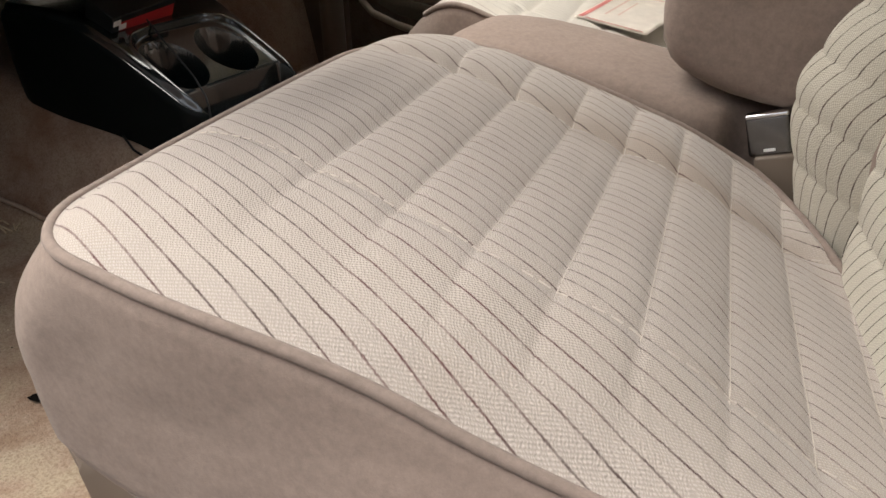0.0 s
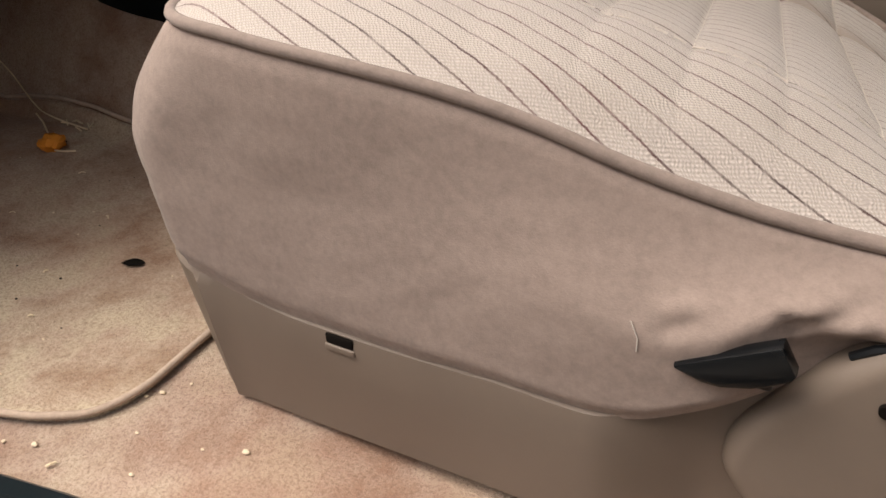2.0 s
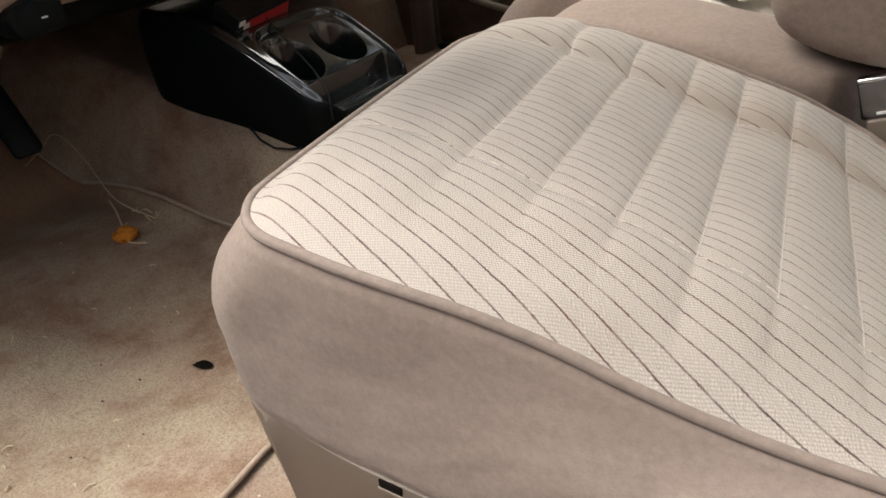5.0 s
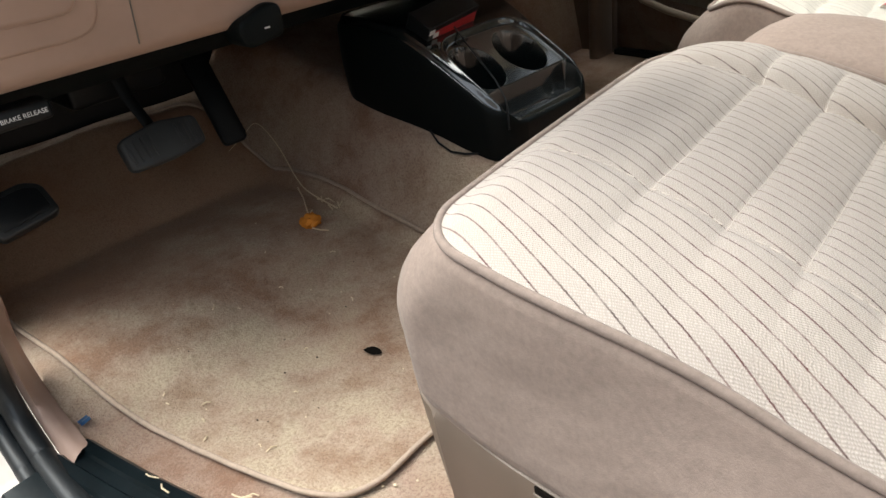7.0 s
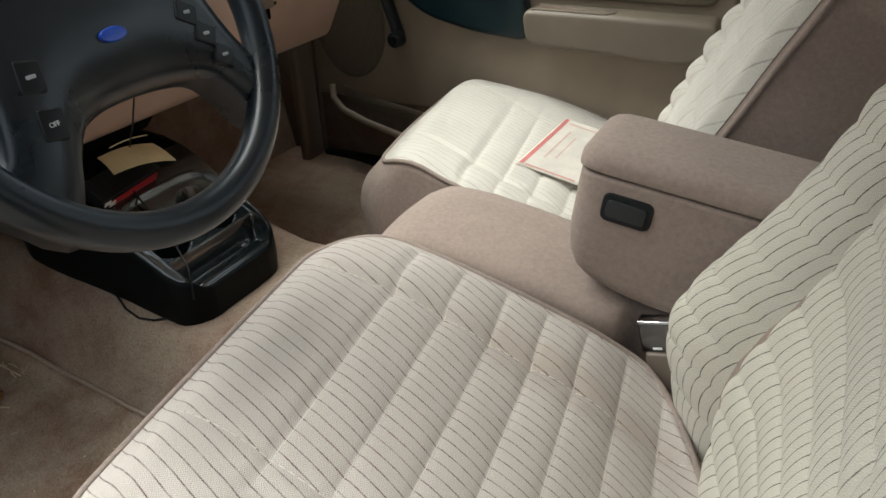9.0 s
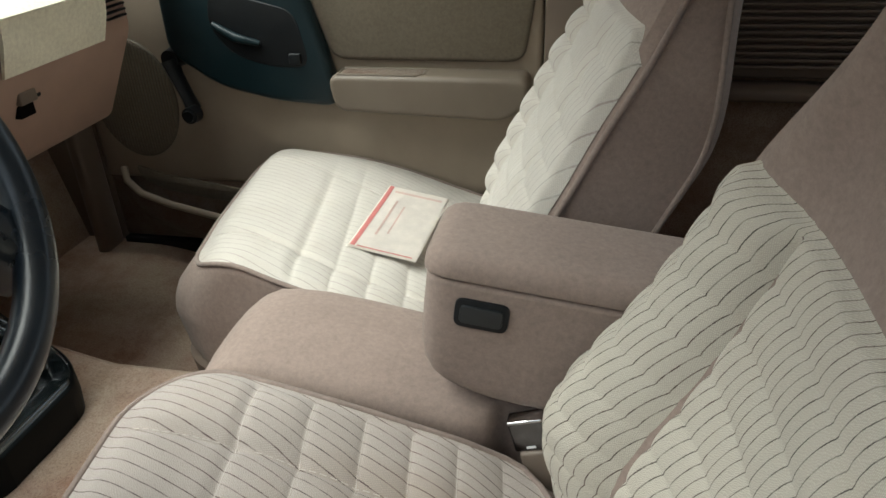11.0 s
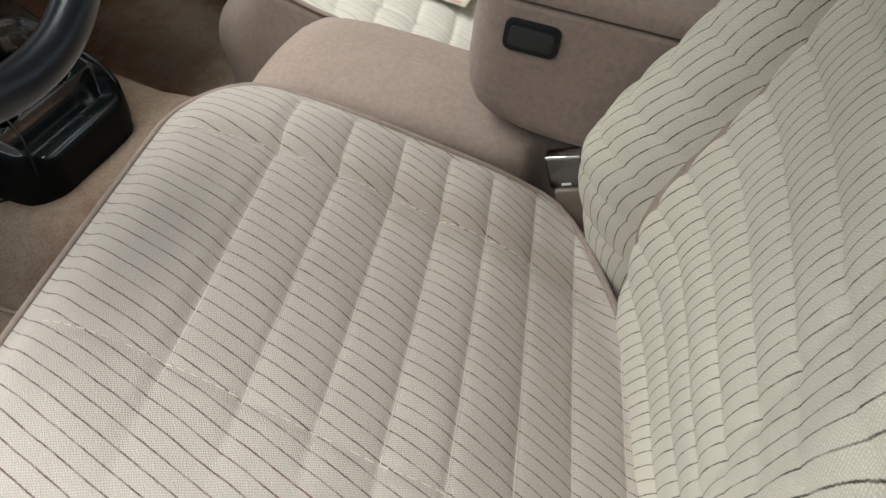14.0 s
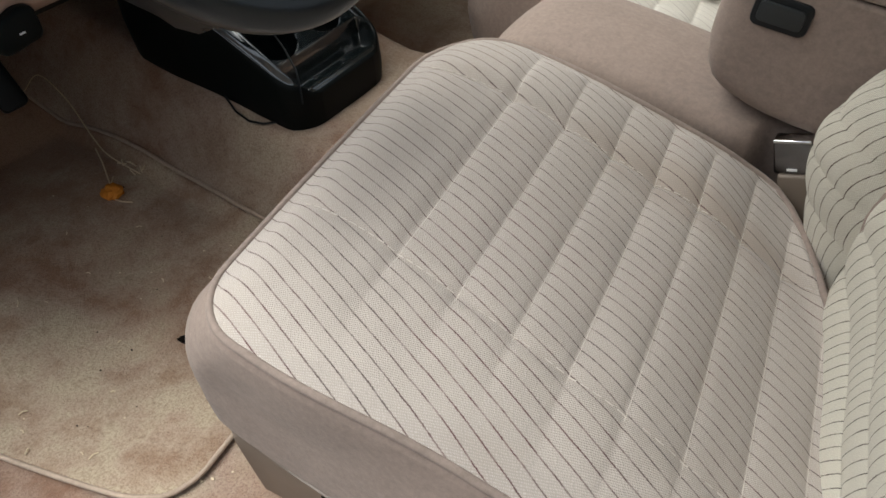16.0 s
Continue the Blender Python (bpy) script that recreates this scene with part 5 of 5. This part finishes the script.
def console_top(x, y):
    z, w = BED(x), 0.105 + 0.026 * smooth(-0.66, -1.02, x)
    edge = min(console_half(x) - abs(y - CX), (REAR - x) * 1.2, x - NOSE)
    z -= 0.010 * (1 - smooth(0.0, 0.012, edge)) ** 2
    u, v = (x + 0.762) / 0.080, (y - CX) / 0.100
    e = (abs(u) ** 4.5 + abs(v) ** 4.5) ** (1 / 4.5)
    z += 0.0035 * math.exp(-((e - 0.985) / 0.035) ** 2)
    inner = smooth(0.97, 0.93, e)
    if inner > 0:
        low = z - 0.006
        for cx, cy, r in CUPS:
            low -= (low - 0.185) * smooth(r, r - 0.005, math.hypot(x - cx, y - cy))
        tray = smooth(-0.741, -0.734, x) * smooth(0.0, 0.034, -0.686 - x) * smooth(0.94, 0.86, abs(v))
        low = min(low, low - (low - 0.184) * tray)
        z += (low - z) * inner
    if x < -0.90:
        t = smooth(-0.902, -0.908, x) * smooth(-1.03, -1.024, x) * smooth(w - 0.016, w - 0.022, abs(y - CX))
        z -= 0.06 * t
    return z


def console_place(x, k):
    y = CX + k * console_half(x)
    return (x, y, console_top(x, y))


xs = [NOSE + 0.0005 * k * k / 2 for k in range(8)] + steps(NOSE + 0.014, REAR - 0.014, 260) + [REAR - 0.0005 * k * k / 2 for k in range(7, -1, -1)]
part("top", sheet(console_place, xs, steps(-1, 1, 190)), GLOSS, console, "glossy moulded top with two round cup wells", 50)
half = [(x, console_half(x)) for x in xs[::3] + [xs[-1]]]
loop = [(x, CX - w) for x, w in half] + [(x, CX + w) for x, w in half[::-1]]
rings = []
for out, f in ((0.0, 1.0), (0.002, 0.97), (0.003, 0.90), (0.004, 0.5), (0.002, 0.12), (0.0, 0.0)):
    ring = []
    for x, y in loop:
        zt = console_top(min(max(x, NOSE), REAR), y) + 0.0006
        zb = min(floor_height(x, y), floor_height(x, CX)) - 0.012
        k = 1 + out / 0.10
        ring.append((-0.86 + (x + 0.86) * (1 + out / 0.18), CX + (y - CX) * k, zb + (zt - zb) * f))
    rings.append(ring)
part("body", loft(rings, True, False), CONSOLE, console, "", 60)
for y in (0.785, 0.850):
    bm = bmesh.new()
    bmesh.ops.create_cone(bm, cap_ends=True, segments=16, radius1=0.004, radius2=0.003, depth=0.003, matrix=pose(-0.727, y, 0.1865))
    part("screw_head", bm, CHROME, console, "small bright screw head")
cable = [(-0.90, 0.80, 0.33), (-0.86, 0.785, 0.314), (-0.82, 0.775, 0.286), (-0.78, 0.765, 0.262), (-0.745, 0.752, 0.246), (-0.715, 0.738, 0.227), (-0.702, 0.728, 0.218), (-0.69, 0.715, 0.19)]
wire = thing("thin_cable", (-0.80, 0.77, 0.19), "thin black cable lying across the cup holders", "cable")
part("lead", tube(cable, 0.0014, 6), BLACK, wire)
part("loop_end", tube([(x, y, floor_height(x, y) + 0.003) for x, y in ((-0.862, 0.714), (-0.838, 0.696), (-0.812, 0.687), (-0.785, 0.686), (-0.762, 0.693), (-0.748, 0.708))], 0.0018, 6), BLACK, wire)
part("hanging_lead", tube([(-0.84, 0.835, 0.52), (-0.83, 0.815, 0.46), (-0.83, 0.796, 0.41), (-0.85, 0.790, 0.36), (-0.89, 0.80, 0.335)], 0.0014, 6), BLACK, wire)

# ---- carton with a folded card in the console bin ----
carton = thing("carton", (-0.845, 0.752, 0.295), "red and black printed carton tilted in the console bin", "carton")
M = pose(-0.868, 0.776, 0.315, 6, 30, 5)
bm = box(-0.022, 0.022, -0.056, 0.056, -0.028, 0.022, 0.0015, 1, m=M)
part("box_body", bm, RED, carton, "red printed card")
part("top_panel", box(-0.0225, 0.0225, -0.0565, 0.0565, 0.012, 0.0226, 0.001, 1, m=M), BLACK, carton, "black printed top")
part("end_panel", box(-0.0228, 0.0228, -0.0575, -0.044, -0.004, 0.0229, 0.001, 1, m=M), BLACK, carton)
for k, (y, z) in enumerate(((-0.049, -0.020), (-0.040, 0.006), (-0.050, 0.014))):
    part("print_mark", box(0.0226, 0.0234, y - 0.006, y + 0.006, z - 0.004, z + 0.004, 0.0, m=M), WHITE, carton)
part("print_bar", box(0.0226, 0.0234, -0.025, 0.04, -0.022, -0.012, 0.0, m=M), BLACK, carton)
card = thing("folded_card", (-0.785, 0.754, 0.355), "folded manila card lying on the carton", "card")
A0, A1, B0, B1 = [Vector(p) for p in ((-0.850, 0.738, 0.378), (-0.815, 0.733, 0.360), (-0.845, 0.835, 0.366), (-0.799, 0.834, 0.345))]


def card_at(u, v, lift=0.0):
    p = (A0 * (1 - u) + A1 * u) * (1 - v) + (B0 * (1 - u) + B1 * u) * v
    return p + Vector((0, 0, lift + 0.006 * math.sin(math.pi * v) + 0.003 * math.sin(math.pi * u)))


bm = sheet(card_at, steps(0, 1, 10), steps(0, 1, 16))
bmesh.ops.solidify(bm, geom=bm.faces[:], thickness=0.0010)
part("sheet", bm, MANILA, card)
part("flap", tube([card_at(-0.02, v, 0.002 + 0.012 * v) for v in steps(0.25, 0.95, 10)], 0.0009, 6), MANILA, card)

# ---- booklet on the passenger seat ----
booklet = thing("booklet", (-0.30, 1.22, 0.26), "cream paper booklet with a red edge lying on the passenger seat", "booklet")
Q = pose(-0.315, 1.290, 0.2685, 0, 9, -3)


def leafed(bm, k):
    """Lay a sheet of the booklet on the cushion, a little curled."""
    for v in bm.verts:
        x, y, z = v.co
        v.co = Q @ Vector((x, y, z + 0.003 * math.sin(y * 14) + 0.0012 * k * smooth(0.06, 0.11, y)))
    return bm


for k in range(3):
    w, l = 0.058 - 0.0015 * k, 0.110 - 0.002 * k
    bm = sheet(lambda u, v: (u, v, 0.0008 * k), steps(-w, w, 8), steps(-l, l, 20))
    bmesh.ops.solidify(bm, geom=bm.faces[:], thickness=0.0006)
    part("page" if k < 2 else "cover", leafed(bm, k), PAPER, booklet)
for name, x0, x1, y0, y1 in (("red_edge", -0.054, -0.046, -0.105, 0.105), ("red_border", -0.042, 0.050, -0.1055, -0.1025), ("printed_bar", -0.040, 0.048, 0.086, 0.092), ("printed_bar", -0.028, -0.024, -0.06, 0.06), ("printed_bar", -0.010, -0.007, -0.05, 0.045)):
    bm = sheet(lambda u, v: (u, v, 0.0021), steps(x0, x1, 2), steps(y0, y1, 20))
    bmesh.ops.solidify(bm, geom=bm.faces[:], thickness=0.0003)
    part(name, leafed(bm, 2), PINK if name != "printed_bar" else PALE_PRINT, booklet)

# ---- litter on the mat and carpet ----
leaf = thing("dry_leaf", (-0.966, 0.526, 0.045), "curled orange dry leaf lying on the floor mat", "leaf")
bm = bmesh.new()
bmesh.ops.create_icosphere(bm, subdivisions=3, radius=0.016)
for v in bm.verts:
    n = v.co.normalized()
    v.co = Vector((n.x * 0.018, n.y * 0.016, n.z * 0.012)) * (1 + 0.35 * noise.noise(n * 2.2))
    v.co += Vector((-0.966, 0.526, mat_height(-0.966, 0.526) + 0.010))
part("blade", bm, LEAF, leaf)
z = mat_height(-0.95, 0.52)
part("stalk", tube([(-0.966, 0.53, z + 0.012), (-0.985, 0.54, z + 0.014), (-1.0, 0.553, z + 0.010)], 0.0012, 6), STRAW, leaf)
part("tip", tube([(-0.955, 0.52, z + 0.004), (-0.940, 0.523, z + 0.004), (-0.925, 0.530, z + 0.004)], 0.0013, 6), STRAW, leaf)
grass = thing("grass_stem", (-1.05, 0.59, 0.05), "long dry grass stem arching over the mat", "grass stem")
stem = [(-0.968, 0.582), (-1.045, 0.583), (-1.105, 0.598), (-1.185, 0.620), (-1.245, 0.620), (-1.268, 0.595), (-1.262, 0.560)]
part("stem", tube(along([(x, y, mat_height(x, y) + 0.006 + 0.008 * math.sin(math.pi * k / 6)) for k, (x, y) in enumerate(stem)], 40), [0.0014 - 0.0007 * k / 40 for k in range(41)], 6), STRAW, grass)
stem = [(-1.088, 0.586), (-1.040, 0.565), (-0.985, 0.536)]
part("side_stem", tube([(x, y, mat_height(x, y) + 0.010 - 0.002 * k) for k, (x, y) in enumerate(stem)], 0.0013, 6), STRAW, grass)
for k in range(7):
    x, y = -0.995 + 0.035 * random.uniform(-1, 1), 0.582 + 0.012 * random.uniform(-1, 1)
    z = mat_height(x, y) + 0.003
    a = random.uniform(0, 6.28)
    part("twig", tube([(x, y, z), (x + 0.014 * math.cos(a), y + 0.014 * math.sin(a), z + 0.004)], 0.0013, 5), STRAW, grass)


def grain(name, mat, label, category, x, y, z, size, shape):
    bm = bmesh.new()
    bmesh.ops.create_icosphere(bm, subdivisions=2, radius=1)
    for v in bm.verts:
        n = v.co.normalized()
        v.co = Vector((n.x * shape[0], n.y * shape[1], n.z * shape[2])) * size * (1 + 0.3 * noise.noise(n * 1.7 + Vector((x * 50, y * 50, 0))))
        v.co += Vector((x, y, z + size * shape[2] * 0.8))
    return solo(name, bm, mat, label, category, "litter on the floor")


for x, y, s in ((-0.478, 0.271, 0.005), (-0.487, 0.262, 0.004), (-0.368, 0.252, 0.0055), (-0.43, 0.20, 0.004), (-0.52, 0.185, 0.005), (-0.545, 0.176, 0.004), (-0.33, 0.20, 0.004), (-0.40, 0.24, 0.003), (-0.465, 0.29, 0.003), (-0.51, 0.262, 0.003), (-0.36, 0.20, 0.003), (-0.46, 0.23, 0.003)):
    grain("crumb", CRUMB, "pale crumb lying on the brown carpet", "crumb", x, y, floor_height(x, y) + 0.001, s * 0.55, (1, 0.7, 0.5))
for k in range(30):
    x, y = random.uniform(-1.1, -0.56), random.uniform(0.20, 0.56)
    if not inside(x, y, OUTLINE):
        continue
    dark = k % 2
    grain("speck", DARK if dark else STRAW, "dark bit of grit on the mat" if dark else "small straw-coloured speck on the mat", "speck", x, y, mat_height(x, y), random.uniform(0.0009, 0.0022), (1, 0.6, 0.4))
for k in range(18):
    near = k % 3
    x = random.uniform(-1.05, -0.60) if near else random.uniform(-0.80, -0.48)
    y = random.uniform(0.20, 0.55) if near else random.uniform(0.17, 0.20)
    z = (mat_height(x, y) if inside(x, y, OUTLINE) else floor_height(x, y)) + 0.002
    a, l = random.uniform(0, 6.28), random.uniform(0.005, 0.014)
    bm = tube([(x, y, z), (x + l * 0.5 * math.cos(a), y + l * 0.5 * math.sin(a), z + 0.0012), (x + l * math.cos(a + 0.3), y + l * math.sin(a + 0.3), z)], random.uniform(0.0006, 0.0012), 5)
    solo("straw", bm, STRAW, "short bit of dry straw on the floor", "straw", "litter on the floor")
# the short curl beside the worn hole
bm = tube([(-0.612, 0.425, mat_height(-0.61, 0.425) + 0.003), (-0.60, 0.432, mat_height(-0.60, 0.43) + 0.004), (-0.588, 0.432, mat_height(-0.59, 0.43) + 0.003)], 0.002, 6)
solo("twig", bm, DARK, "dark curl of twig on the mat", "twig")

x, y = -0.834, 0.092
bm = sheet(lambda u, v: (x + u, y + v, floor_height(x, y) + 0.006 + 0.004 * math.sin(u * 300) + 0.2 * v), steps(-0.009, 0.009, 6), steps(-0.006, 0.006, 4))
bmesh.ops.solidify(bm, geom=bm.faces[:], thickness=0.0006)
solo("paper_scrap", bm, plain("blue_foil", (0.05, 0.16, 0.34), 0.4), "small torn blue scrap on the carpet by the sill", "scrap", "litter on the floor")
for k in range(10):
    x = random.uniform(-0.74, -0.54)
    y = SILL(x) + random.uniform(-0.012, 0.018)
    z = max(floor_height(x, y), 0.012) + 0.003
    a, l = random.uniform(-0.7, 0.7), random.uniform(0.010, 0.028)
    bm = tube([(x, y, z), (x + l * 0.5 * math.cos(a), y + l * 0.5 * math.sin(a), z + 0.003), (x + l * math.cos(a + 0.3), y + l * math.sin(a + 0.3), z + 0.001)], random.uniform(0.0006, 0.0011), 5)
    solo("straw", bm, STRAW, "bit of dry straw along the sill", "straw", "litter on the floor")
